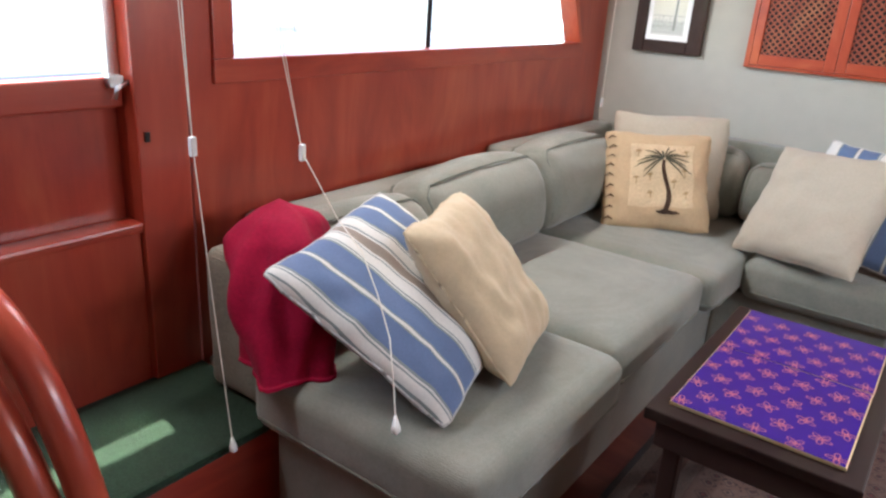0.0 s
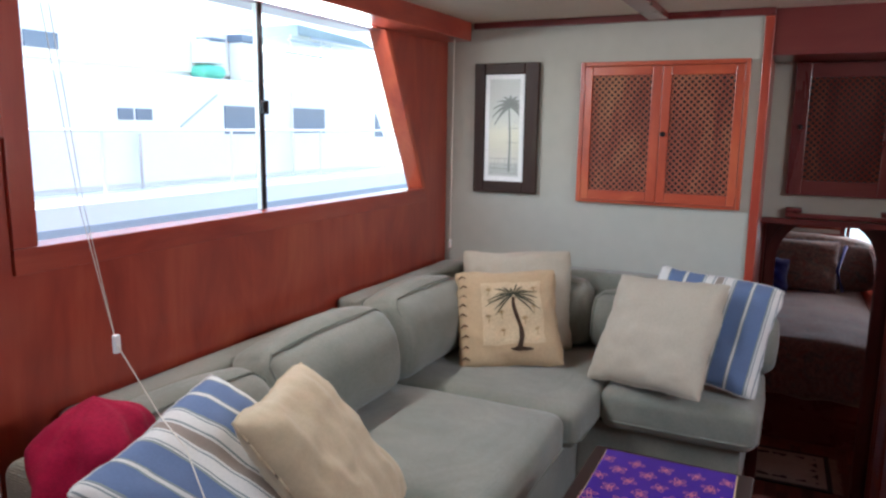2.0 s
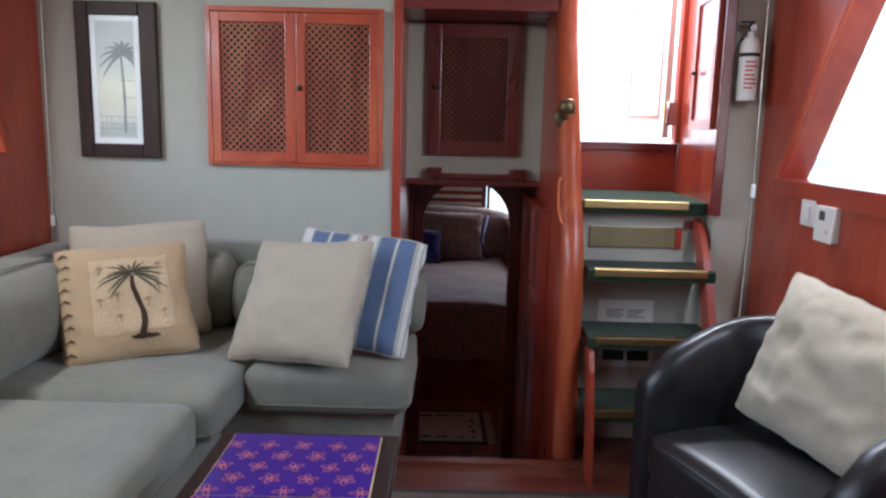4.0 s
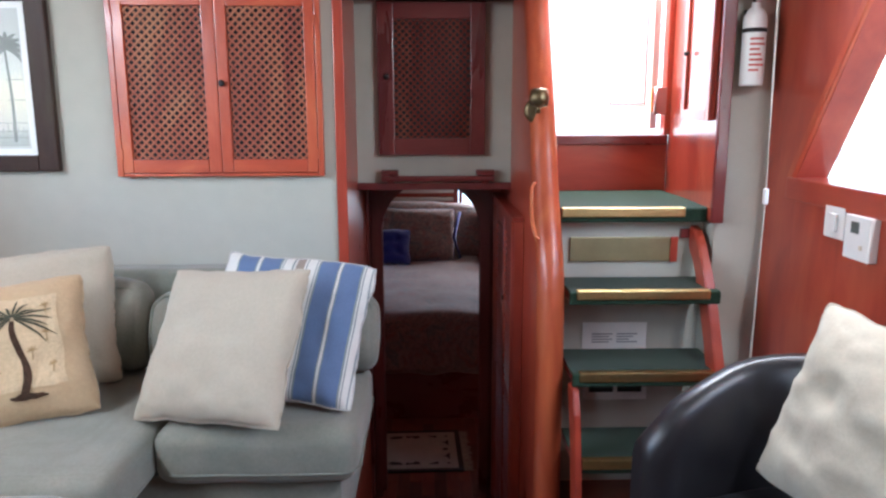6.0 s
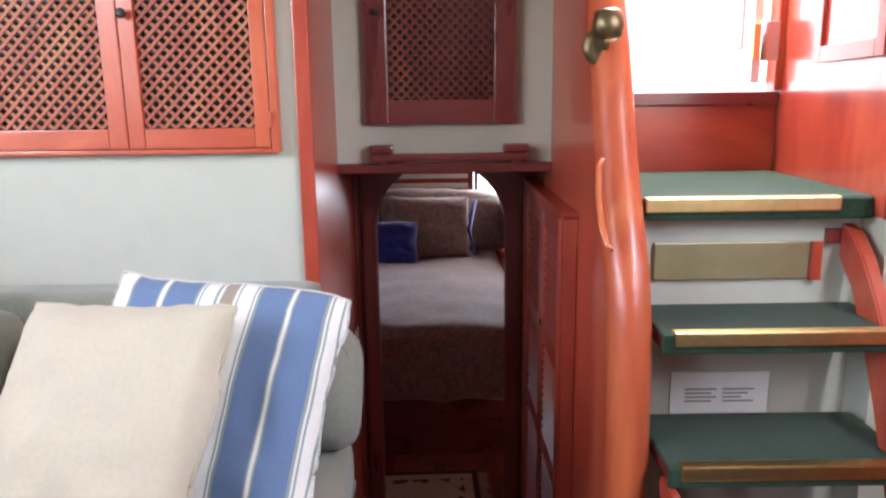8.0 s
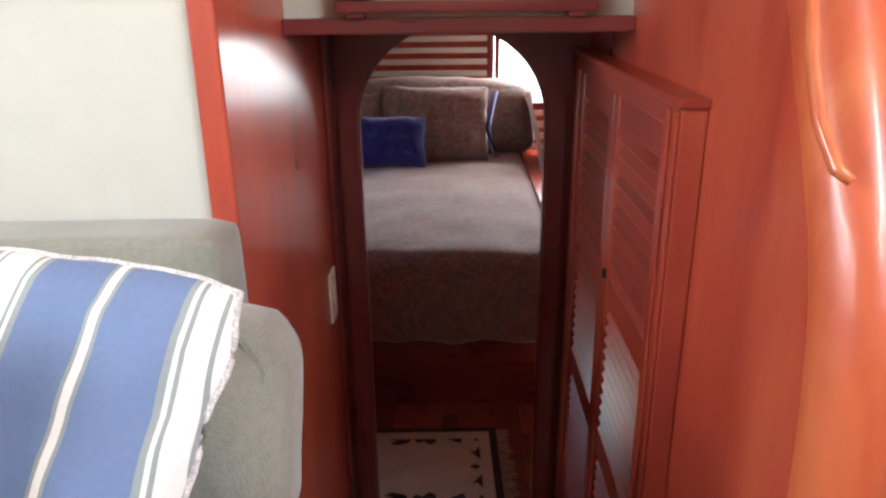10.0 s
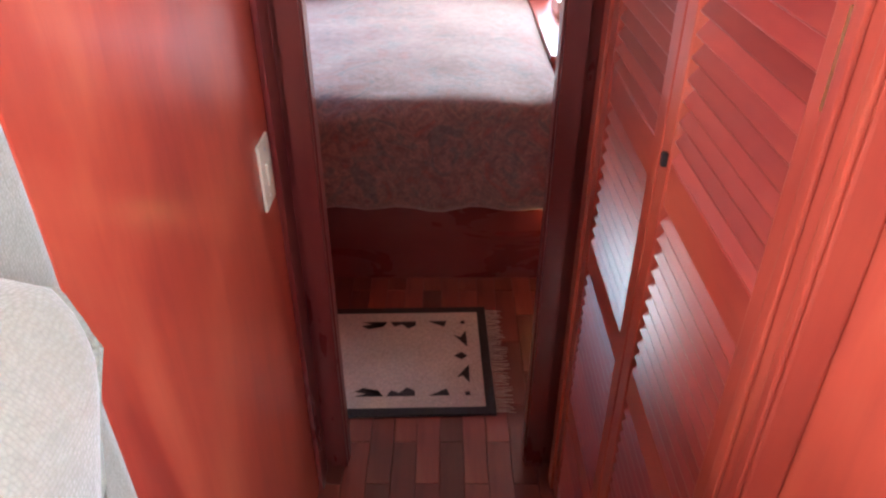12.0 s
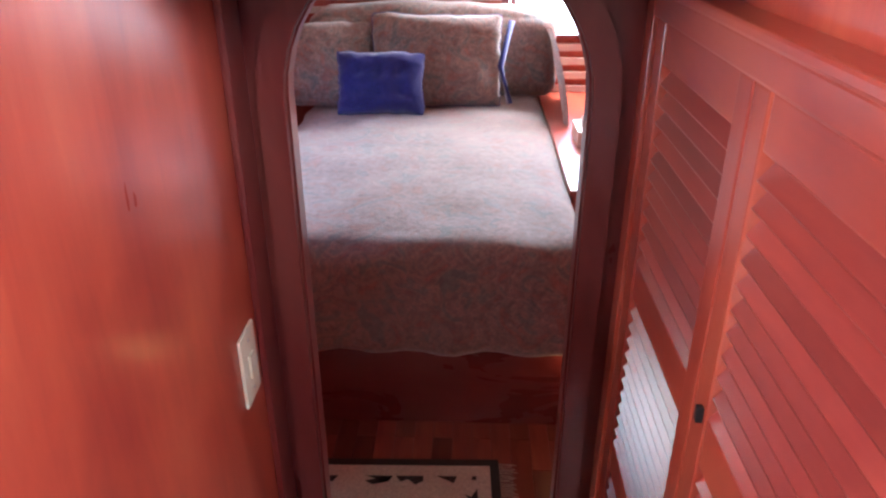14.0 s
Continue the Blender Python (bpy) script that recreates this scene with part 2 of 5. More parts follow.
def soft(x0, x1, y0, y1, z0, z1, r=0.05, crown=0.02, n=14, wob=0.006, seed=0):
    """A stuffed block: rounded edges, swollen top and slightly uneven sides."""
    bm = bmesh.new()
    bmesh.ops.create_cube(bm, size=2)
    bmesh.ops.subdivide_edges(bm, edges=bm.edges, cuts=n, use_grid_fill=True)
    hx, hy, hz = (x1 - x0) / 2, (y1 - y0) / 2, (z1 - z0) / 2
    c = Vector(((x0 + x1) / 2, (y0 + y1) / 2, (z0 + z1) / 2))
    r = min(r, hx * 0.99, hy * 0.99, hz * 0.99)
    for v in bm.verts:
        u = v.co.copy()
        # crowd the rows to the edges, so that the rounding is smooth
        u = Vector([math.copysign(1 - (1 - abs(k)) ** 1.5, k) for k in u])
        p = Vector((u.x * hx, u.y * hy, u.z * hz))
        core = Vector((max(-hx + r, min(hx - r, p.x)), max(-hy + r, min(hy - r, p.y)), max(-hz + r, min(hz - r, p.z))))
        d = p - core
        if d.length > 1e-6:
            p = core + d.normalized() * r
        p.z += crown * (1 - u.x ** 2) * (1 - u.y ** 2) * (1 if u.z > 0 else 0)
        p.x += crown * 0.5 * (1 - u.z ** 2) * (1 - u.y ** 2) * u.x
        p.y += crown * 0.5 * (1 - u.z ** 2) * (1 - u.x ** 2) * u.y
        w = noise.noise_vector((p + c) * 6 + Vector((seed, 0, 0)))
        v.co = p + w * wob + c
    return bm


def warp(u, v, seed):
    """How far a cover's outline strays from a true square, sideways and upwards."""
    q = Vector((u * 1.5 + seed * 3.7, v * 1.5, 0.3 * seed))
    f = Vector((u * 5.0 + seed, v * 5.0, 2.0))
    return 0.012 * noise.noise(q) + 0.006 * noise.noise(f), 0.012 * noise.noise(q + Vector((7, 3, 1))) + 0.006 * noise.noise(f + Vector((5, 1, 4)))


def wrinkle(u, v, s, seed):
    """Lumps and soft pulls of a stuffed cover, strongest towards its corners."""
    k = noise.noise(Vector((u * 2.2 + seed, v * 2.2, s * 3.1))) + 0.5 * noise.noise(Vector((u * 5 + seed, v * 4, s)))
    k -= 0.55 * abs(math.sin(2.2 * (u + v) + 3 * noise.noise(Vector((u * 1.5, v * 1.5, seed))))) * (u * u + v * v) * 0.5
    r = 1 - abs(noise.noise(Vector((u * 3.4 + v * 1.3 + seed, v * 2.6 - u * 1.8, s * 2.0)))) * 2
    k += 0.42 * max(0.0, r) ** 3 * (0.35 + 0.65 * min(1.0, u * u + v * v))
    # puckers that run in from the seams
    a, b = abs(u) ** 5, abs(v) ** 5
    k += 0.55 * a * noise.noise(Vector((seed * 2.0, v * 9.0, u * 1.5 + s))) + 0.55 * b * noise.noise(Vector((u * 9.0, seed * 3.0, v * 1.5 + s)))
    return k


def pillow(w, h, t, n=44, seed=0, crease=0.010, tufts=()):
    """A square scatter cushion lying in its own xz plane, front towards -y, base at z = 0."""
    bm = bmesh.new()
    sides = []
    for s in (-1, 1):
        g = []
        for j in range(n + 1):
            row = []
            for i in range(n + 1):
                u, v = 2 * i / n - 1, 2 * j / n - 1
                u, v = math.sin(u * math.pi / 2), math.sin(v * math.pi / 2)
                pull = 1 - 0.045 * (1 - v * v) * u * u - 0.03 * (u * v) ** 8
                pull2 = 1 - 0.045 * (1 - u * u) * v * v - 0.03 * (u * v) ** 8
                full = ((1 - u ** 4) * (1 - v ** 4)) ** 0.55
                for a, b in tufts:
                    full *= 1 - 0.42 * math.exp(-((u - a) ** 2 * w * w + (v - b) ** 2 * h * h) / 0.004)
                k = wrinkle(u, v, s, seed)
                y = s * (t / 2 * full + crease * k * full)
                edge = i in (0, n) or j in (0, n)
                dx, dz = warp(u, v, seed)
                row.append(bm.verts.new((u * w / 2 * pull + dx, 0 if edge else y, v * h / 2 * pull2 + h / 2 + dz)))
            g.append(row)
        sides.append(g)
        for j in range(n):
            for i in range(n):
                f = (g[j][i], g[j][i + 1], g[j + 1][i + 1], g[j + 1][i])
                bm.faces.new(f if s < 0 else f[::-1])
    bmesh.ops.remove_doubles(bm, verts=bm.verts, dist=1e-5)
    return bm


def rim(w, h, r=0.004, n=44, seed=0):
    """The piped seam round a cushion of that size."""
    bm = bmesh.new()
    pts = []
    for e in range(4):
        for i in range(n):
            k = math.sin((2 * i / n - 1) * math.pi / 2)
            u, v = ((k, -1), (1, k), (-k, 1), (-1, -k))[e]
            q = 0.03 * (u * v) ** 8
            dx, dz = warp(u, v, seed)
            pts.append((u * w / 2 * (1 - 0.045 * (1 - v * v) * u * u - q) + dx, 0, v * h / 2 * (1 - 0.045 * (1 - u * u) * v * v - q) + h / 2 + dz))
    pts.append(pts[0])
    return tube(bm, pts, r, 6)


# ---- the large structure ----
HEAD = 2.03
LOW = -0.64
bm = B(-0.3, 2.95, -2.3, 2.2, -0.1, 0)
box(bm, -0.3, 1.33, 2.2, 3.06, -0.1, 0)
box(bm, 2.17, 2.95, 2.2, 2.75, -0.1, 0)
box(bm, 1.33, 2.17, 2.2, 2.48, -0.1, 0)
structure("floor", bm, TEAK_X, "dark red varnished wood saloon floor")
structure("trim", B(1.40, 2.17, 2.44, 2.492, -0.12, 0.012, bevel=0.008), TEAK_X, "rounded wooden nosing at the floor's edge")

# port side: sill panel, strips round the window, slanted forward part
W_BOT, W_TOP = 1.175, 1.93
bm = B(-0.28, -0.2, 0.45, 3.0, 0, W_BOT)
box(bm, -0.28, -0.2, 0.45, 3.0, W_TOP, HEAD)
box(bm, -0.28, -0.2, 0.45, 0.59, W_BOT, W_TOP)
prism(bm, [(2.72, W_BOT), (3.0, W_BOT), (3.0, W_TOP), (2.345, W_TOP)], "x", -0.28, -0.2)
structure("wall_port", bm, MAHOG, "red varnished plywood cabin side")
bm = B(-0.28, -0.2, -2.3, -0.6, 0, HEAD)
box(bm, -0.28, -0.2, -0.6, 0.28, 0, 0.74)
box(bm, -0.28, -0.2, -0.6, 0.28, W_TOP, HEAD)
structure("wall_port_aft", bm, MAHOG, "red varnished plywood cabin side by the door")
structure("wall_aft", B(-0.28, 2.95, -2.4, -2.3, 0, HEAD), VINYL, "plain cream wall")

# starboard side
structure("wall_starboard", B(2.85, 2.95, -2.3, 2.75, 0, 1.16), MAHOG, "red varnished plywood cabin side below the window")
structure("wall_starboard_upper", B(2.85, 2.95, -2.3, 2.75, 1.90, HEAD), MAHOG, "red varnished plywood strip above the window")
structure("wall_starboard_aft", B(2.85, 2.95, -2.3, 0.2, 1.16, 1.90), MAHOG, "red varnished plywood cabin side aft of the window")
structure("wall_starboard_forward", prism(bmesh.new(), [(2.46, 1.16), (2.75, 1.16), (2.75, 1.90), (1.98, 1.90)], "x", 2.85, 2.95), MAHOG, "red varnished plywood with a slanted edge at the window")

# bulkhead forward
structure("wall_bulkhead", B(-0.28, 1.36, 3.0, 3.06, 0, HEAD), VINYL, "cream vinyl-covered bulkhead")
structure("ceiling", B(-0.28, 2.95, -2.4, 2.66, HEAD, HEAD + 0.06), CEIL, "cream ceiling panels")
structure("ceiling_forward", B(-0.28, 2.17, 2.66, 3.5, HEAD, HEAD + 0.06), CEIL, "cream ceiling panels")

# passage
structure("wall_passage_port", B(1.36, 1.40, 2.985, 3.85, LOW, HEAD, bevel=0.004), MAHOG, "varnished red panel beside the passage")
structure("wall_passage_upper", B(1.40, 2.07, 3.40, 3.45, 1.07, HEAD), VINYL, "cream wall above the passage")
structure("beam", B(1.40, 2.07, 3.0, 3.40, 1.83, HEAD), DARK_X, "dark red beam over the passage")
POST = [(2.53, 0.0), (2.535, 0.45), (2.54, 0.68), (2.565, 0.85), (2.635, 0.98), (2.72, 1.12), (2.80, 1.34), (2.9, 1.54), (3.0, 1.74), (3.03, HEAD)]
for _ in range(2):
    cut = [POST[0]]
    for (y0, z0), (y1, z1) in zip(POST, POST[1:]):
        cut += [(0.75 * y0 + 0.25 * y1, 0.75 * z0 + 0.25 * z1), (0.25 * y0 + 0.75 * y1, 0.25 * z0 + 0.75 * z1)]
    POST = cut + [POST[-1]]
bm = prism(bmesh.new(), [(2.48, LOW), (3.85, LOW), (3.85, HEAD), (3.06, HEAD)] + [(y + 0.03, z) for y, z in POST[::-1]][1:] + [(2.48, 0.0)], "x", 2.07, 2.16)
structure("wall_passage_starboard", bm, MAHOG, "varnished red panel with a curved edge")
fine = [Vector((2.1165, p[0] + 0.026, p[1])) for p in POST]
bm = bmesh.new()
pts = []
for a, b in zip(fine, fine[1:]):
    pts += [a.lerp(b, k / 4) for k in range(4)]
pts.append(fine[-1])
tube(bm, pts, 0.0462, 16)
structure("trim_post", bm, wood("mahogany_trim", (0.42, 0.078, 0.030), "z", 0.36, coat=0.25), "rounded varnished edge of the passage panel", "trim", True)
structure("floor_lower", B(0.5, 3.1, 2.3, 7.0, LOW - 0.08, LOW), TEAK_X, "red parquet floor of the lower cabin")
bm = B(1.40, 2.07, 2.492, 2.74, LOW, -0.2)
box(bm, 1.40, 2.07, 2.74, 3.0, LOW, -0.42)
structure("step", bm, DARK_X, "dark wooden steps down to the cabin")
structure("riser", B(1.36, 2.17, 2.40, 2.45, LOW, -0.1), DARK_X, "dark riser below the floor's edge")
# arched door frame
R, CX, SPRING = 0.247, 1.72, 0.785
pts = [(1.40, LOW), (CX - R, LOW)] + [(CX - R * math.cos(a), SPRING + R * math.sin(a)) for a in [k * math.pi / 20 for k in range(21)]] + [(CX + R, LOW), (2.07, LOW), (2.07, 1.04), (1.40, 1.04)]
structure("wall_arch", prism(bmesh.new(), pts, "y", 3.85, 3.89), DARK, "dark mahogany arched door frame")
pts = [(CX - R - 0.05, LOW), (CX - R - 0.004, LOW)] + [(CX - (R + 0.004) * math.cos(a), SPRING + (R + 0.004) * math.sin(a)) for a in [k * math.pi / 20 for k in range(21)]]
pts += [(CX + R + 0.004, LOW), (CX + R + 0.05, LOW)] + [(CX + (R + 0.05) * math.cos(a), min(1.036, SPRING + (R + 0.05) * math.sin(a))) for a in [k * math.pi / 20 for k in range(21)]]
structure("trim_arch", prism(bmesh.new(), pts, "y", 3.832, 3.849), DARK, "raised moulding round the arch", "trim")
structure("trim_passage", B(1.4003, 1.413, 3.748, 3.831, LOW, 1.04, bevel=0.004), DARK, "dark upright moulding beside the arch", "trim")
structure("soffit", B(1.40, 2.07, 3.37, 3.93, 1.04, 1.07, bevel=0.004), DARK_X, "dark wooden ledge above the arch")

# cabin beyond
# port wall's opening is unseen, added to light the louvres and the bed
bm = B(0.5, 0.56, 3.06, 7.0, LOW, 0.45)
box(bm, 0.5, 0.56, 3.06, 7.0, 0.70, 1.14)
box(bm, 0.5, 0.56, 3.06, 4.85, 0.45, 0.70)
box(bm, 0.5, 0.56, 5.60, 7.0, 0.45, 0.70)
structure("wall_cabin_port", bm, MAHOG, "red panelled cabin wall with an unseen side opening added for light")
structure("wall_cabin_starboard", B(2.75, 2.81, 3.95, 7.0, LOW, 1.14), MAHOG, "red panelled cabin wall")
structure("ceiling_cabin", B(0.56, 2.75, 3.95, 6.74, 1.09, 1.14), CEIL, "cream cabin ceiling")
bm = B(0.56, 1.34, 3.9, 3.95, LOW, 1.14)
box(bm, 2.10, 2.81, 3.9, 3.95, LOW, 1.14)
box(bm, 1.34, 2.10, 3.93, 3.98, 1.041, 1.089)
structure("wall_cabin_aft", bm, MAHOG, "red panelled cabin wall")
bm = B(0.56, 1.97, 6.74, 6.8, LOW, 1.14)
box(bm, 1.97, 2.75, 6.74, 6.8, LOW, 0.42)
box(bm, 1.97, 2.75, 6.74, 6.8, 0.95, 1.14)
structure("wall_cabin_forward", bm, MAHOG, "red panelled cabin wall with a window")

# stairwell
structure("wall_stair_back", B(2.165, 2.86, 2.7505, 2.80, 0, 0.999), VINYL, "cream wall behind the stairs")
structure("wall_stair_side", B(2.684, 2.85, 2.652, 2.75, 0, HEAD), VINYL, "grey-cream wall beside the stairs")
structure("landing", B(2.16, 2.715, 2.72, 3.29, 1.0, 1.03), DARK_X, "landing board at the top of the stairs")
structure("wall_well_starboard", prism(bmesh.new(), [(2.67, 2.64), (2.675, 2.6385), (2.78, 2.70), (2.78, 3.33), (2.722, 3.33)], "z", 1.0, 2.4), wood("high_gloss_mahogany", RED, "z", 0.3, coat=1.0, coat_rough=0.1), "red panel beside the landing")
structure("trim_well", B(2.660, 2.700, 2.618, 2.6385, 1.0, HEAD, bevel=0.004), DARK, "dark wooden corner trim of the stairwell", "trim")
structure("sill", B(2.16, 2.717, 3.29, 3.33, 1.0, 1.267), MAHOG_X, "red threshold board of the upper door")
structure("trim_sill", B(2.16, 2.715, 3.275, 3.335, 1.235, 1.275, bevel=0.005), DARK_X, "dark strip on the threshold", "trim")
structure("door_jamb", B(2.695, 2.72, 3.27, 3.334, 1.276, 2.4, bevel=0.004), MAHOG, "red wooden jamb of the upper door", "trim")
structure("ceiling_well", B(2.06, 2.74, 2.66, 3.4, 2.4, 2.44), CEIL, "white ceiling of the stairwell")
structure("wall_well_port", B(2.10, 2.16, 3.05, 3.4, HEAD, 2.4), MAHOG, "red panel above the passage")
structure("wall_well_aft", B(2.06, 2.74, 2.66, 2.72, HEAD, 2.4), CEIL, "cream panel above the stairs")

# ceiling battens, valances and window trim
structure("trim_ceiling", B(-0.03, 1.40, 2.955, 2.999, 1.998, HEAD, bevel=0.004), DARK_X, "dark batten between bulkhead and ceiling", "trim")
structure("trim_batten", B(0.86, 0.95, -2.3, 2.95, 2.0, HEAD, bevel=0.005), DARK, "dark batten along the ceiling", "trim")
structure("valance_port", B(-0.199, -0.03, -2.0, 2.93, 1.935, HEAD, bevel=0.004), MAHOG_Y, "long red wooden valance box over the windows", "valance")
structure("valance_starboard", B(2.70, 2.849, -2.0, 2.6, 1.92, HEAD, bevel=0.004), MAHOG_Y, "long red wooden valance box over the windows", "valance")


def window(name, x0, x1, yb, yf_bot, yf_top, z0, z1, w, mull):
    """A side window whose forward edge slants: frame boards, sill, mullion and panes."""
    win = thing(name, pose((x0 + x1) / 2, yb, z0), "fixed cabin window with a slanted forward edge in red wood", "window", "", "structure")
    inv = pose(-(x0 + x1) / 2, -yb, -z0)

    def add(pname, bm, mat, label=""):
        bmesh.ops.transform(bm, matrix=inv, verts=bm.verts)
        return part(pname, bm, mat, win, label)
    s = (yf_bot - yf_top) / (z1 - z0)
    add("window_sill", B(x0, x1, yb - w, yf_bot + w * 0.5, z0 - w, z0 + 0.006, bevel=0.004), MAHOG_Y)
    add("window_frame", B(x0, x1, yb - w, yb + 0.005, z0 + 0.0065, z1, bevel=0.004), MAHOG)
    add("window_frame", prism(bmesh.new(), [(yf_bot, z0 + 0.0065), (yf_bot + w * 0.6, z0 + 0.0065), (yf_top + w * 0.6, z1), (yf_top, z1)], "x", x0, x1, 0.003), BRIGHT)
    xm = (x0 + x1) / 2 - (0.03 if x0 < 0 else -0.03)
    add("mullion", B(xm - 0.010, xm + 0.010, mull - 0.013, mull + 0.013, z0 + 0.0065, z1), STEEL, "dark metal mullion")
    add("mullion_strip", B(xm + 0.0105 if x0 < 0 else xm - 0.014, xm + 0.014 if x0 < 0 else xm - 0.0105, mull - 0.004, mull + 0.012, z0 + 0.0066, z1), BLACK)
    add("catch", B(xm + 0.0145 if x0 < 0 else xm - 0.03, xm + 0.03 if x0 < 0 else xm - 0.0145, mull - 0.012, mull + 0.02, z0 + 0.36, z0 + 0.41, bevel=0.003), BLACK)
    a = add("pane", prism(bmesh.new(), [(yb - 0.02, z0 - 0.02), (mull - 0.009, z0 - 0.02), (mull - 0.009, z1 + 0.02), (yb - 0.02, z1 + 0.02)], "x", xm - 0.003, xm + 0.003), GLASS)
    b = add("pane", prism(bmesh.new(), [(mull + 0.009, z0 - 0.02), (yf_bot + 0.02, z0 - 0.02), (yf_top + 0.012, z1 + 0.02), (mull + 0.009, z1 + 0.02)], "x", xm - 0.003, xm + 0.003), GLASS)
    a.visible_shadow = b.visible_shadow = False
    return win


window("window_1", -0.279, -0.188, 0.59, 2.70, 2.325, 1.175, 1.93, 0.062, 1.545)
window("window_2", 2.838, 2.949, 0.26, 2.46, 1.98, 1.16, 1.90, 0.062, 1.2)

# side door with its recessed panel and window
D = thing("door_1", pose(-0.24, 0.28, 0.74), "red wooden side door with a recessed panel and window", "door", "", "structure")


def dpart(name, bm, mat, label="", smooth=False, under=None):
    bmesh.ops.transform(bm, matrix=pose(0.24, -0.28, -0.74), verts=bm.verts)
    return part(name, bm, mat, under or D, label, smooth)


dpart("panel", B(-0.278, -0.262, -0.6, 0.28, 0.742, 1.07), MAHOG)
dpart("rail", B(-0.27, -0.225, -0.6, 0.28, 1.07, 1.145, bevel=0.006), MAHOG_Y)
dpart("ledge", B(-0.26, -0.185, -0.6, 0.285, 0.742, 0.77, bevel=0.008), MAHOG_Y)
dpart("window_channel", B(-0.262, -0.232, 0.25, 0.279, 1.146, 1.93), STEEL, "worn metal window channel")
dpart("jamb", B(-0.279, -0.178, 0.281, 0.43, 0.0, 1.934, bevel=0.006), MAHOG, "broad red wooden door post")
pn = dpart("pane", B(-0.258, -0.252, -0.6, 0.249, 1.147, 1.93), GLASS)
pn.visible_shadow = False
lt = dpart("latch", B(-0.231, -0.205, 0.235, 0.275, 1.12, 1.15, bevel=0.004), STEEL, "small metal window latch")
dpart("lever", tube(bmesh.new(), [(-0.2, 0.285, 1.135), (-0.195, 0.25, 1.122), (-0.195, 0.24, 1.095)], 0.006), STEEL, "", True, lt)
dpart("striker", B(-0.176, -0.17, 0.30, 0.312, 0.985, 1.01), BLACK, "small black striker")

# green carpeted ledge below the side door
LG = thing("boarding_step", pose(0, 0, 0), "low red wooden boarding step with green carpet on top", "step")
part("box", B(-0.199, 0.20, -1.2, 0.43, 0.0, 0.275), MAHOG_Y, LG)
part("carpet", B(-0.199, 0.222, -1.21, 0.435, 0.275, 0.302, bevel=0.01), CARPET, LG, "worn green carpet")

# block by the window that takes the blind's fittings
WB = thing("blind_bracket", pose(-0.2, 0.49, 1.455), "red wooden blind bracket with a round plug by the window", "bracket")
part("board", B(0.001, 0.028, -0.033, 0.033, 0.0, 0.478, bevel=0.006), MAHOG, WB)
part("plug", tube(bmesh.new(), [(0.0285, 0.012, 0.055), (0.033, 0.012, 0.055), (0.035, 0.012, 0.055)], [0.011, 0.010, 0.006], 12), DARK, WB, "", True)

# curved ladder rails aft of the step
RL = thing("ladder", pose(0, 0, 0), "varnished red ladder with two curved side rails", "ladder")


def bent_rail(x, y0, z0, w):
    bm = bmesh.new()
    path = []
    for k in range(15):
        a = k / 14
        path.append((x - 0.10 + 0.33 * a - 0.15 * (a - 0.5) ** 2, y0 + 0.06 * a, z0 - 0.06 * a - 0.46 * a * a))
    tube(bm, path, w, 12)
    return bm


part("rail", bent_rail(0.12, -0.21, 0.80, 0.036), MAHOG, RL, "", True)
part("rail", bent_rail(0.10, -0.27, 0.70, 0.036), MAHOG, RL, "", True)
part("foot", B(0.20, 0.42, -0.30, -0.12, 0.0, 0.31), DARK, RL)

# ---- sofa ----
SO = thing("sofa", pose(0, 0, 0), "sage green fabric corner sofa along the cabin side", "sofa")
part("base", B(-0.19, 0.80, 0.46, 2.98, 0.0, 0.30, bevel=0.01), SOFA, SO)
part("base", B(0.24, 0.80, 0.36, 0.459, 0.0, 0.30, bevel=0.01), SOFA, SO)
part("base", B(0.801, 1.44, 2.26, 2.98, 0.0, 0.30, bevel=0.01), SOFA, SO)
PIPE = cloth("sage_piping", (0.225, 0.234, 0.190), 380, 0.12, 0.4, 0.2)


def seat(x0, x1, y0, y1, seed):
    c = part("seat_cushion", soft(x0, x1, y0, y1, 0.285, 0.458, 0.05, 0.018, seed=seed), SOFA, SO, "", True)
    bm = bmesh.new()
    e = 0.004
    pts = [(x0 + 0.05, y0 - e), (x1 - 0.05, y0 - e), (x1 - 0.015, y0 + 0.012), (x1 + e, y0 + 0.05), (x1 + e, y1 - 0.05), (x1 - 0.015, y1 - 0.012), (x1 - 0.05, y1 + e), (x0 + 0.05, y1 + e)]
    tube(bm, [(x, y, 0.33) for x, y in pts], 0.0045, 6)
    part("piping", bm, PIPE, c)
    return c


seat(0.165, 0.885, 0.325, 1.095, 1)
seat(0.02, 0.85, 1.105, 1.90, 2)
seat(0.02, 0.89, 1.915, 2.82, 3)
seat(0.90, 1.495, 2.20, 2.82, 4)
part("back", soft(-0.195, -0.055, 0.60, 1.90, 0.25, 0.735, 0.028, 0.0, wob=0.003), SOFA, SO, "", True)
part("back", soft(-0.195, -0.055, 1.912, 2.99, 0.25, 0.768, 0.028, 0.0, wob=0.003), SOFA, SO, "", True)
part("back", soft(-0.03, 1.405, 2.87, 2.992, 0.25, 0.80, 0.022, 0.0, wob=0.003), SOFA, SO, "", True)
WORN = cloth("worn_pale_weave", (0.30, 0.275, 0.205), 170, 0.16, 0.8, 0.2, rand=0.3)
part("end_panel", soft(-0.06, 0.165, 0.365, 0.455, 0.303, 0.715, 0.035, 0.008), WORN, SO, "worn pale fabric end of the sofa", True)


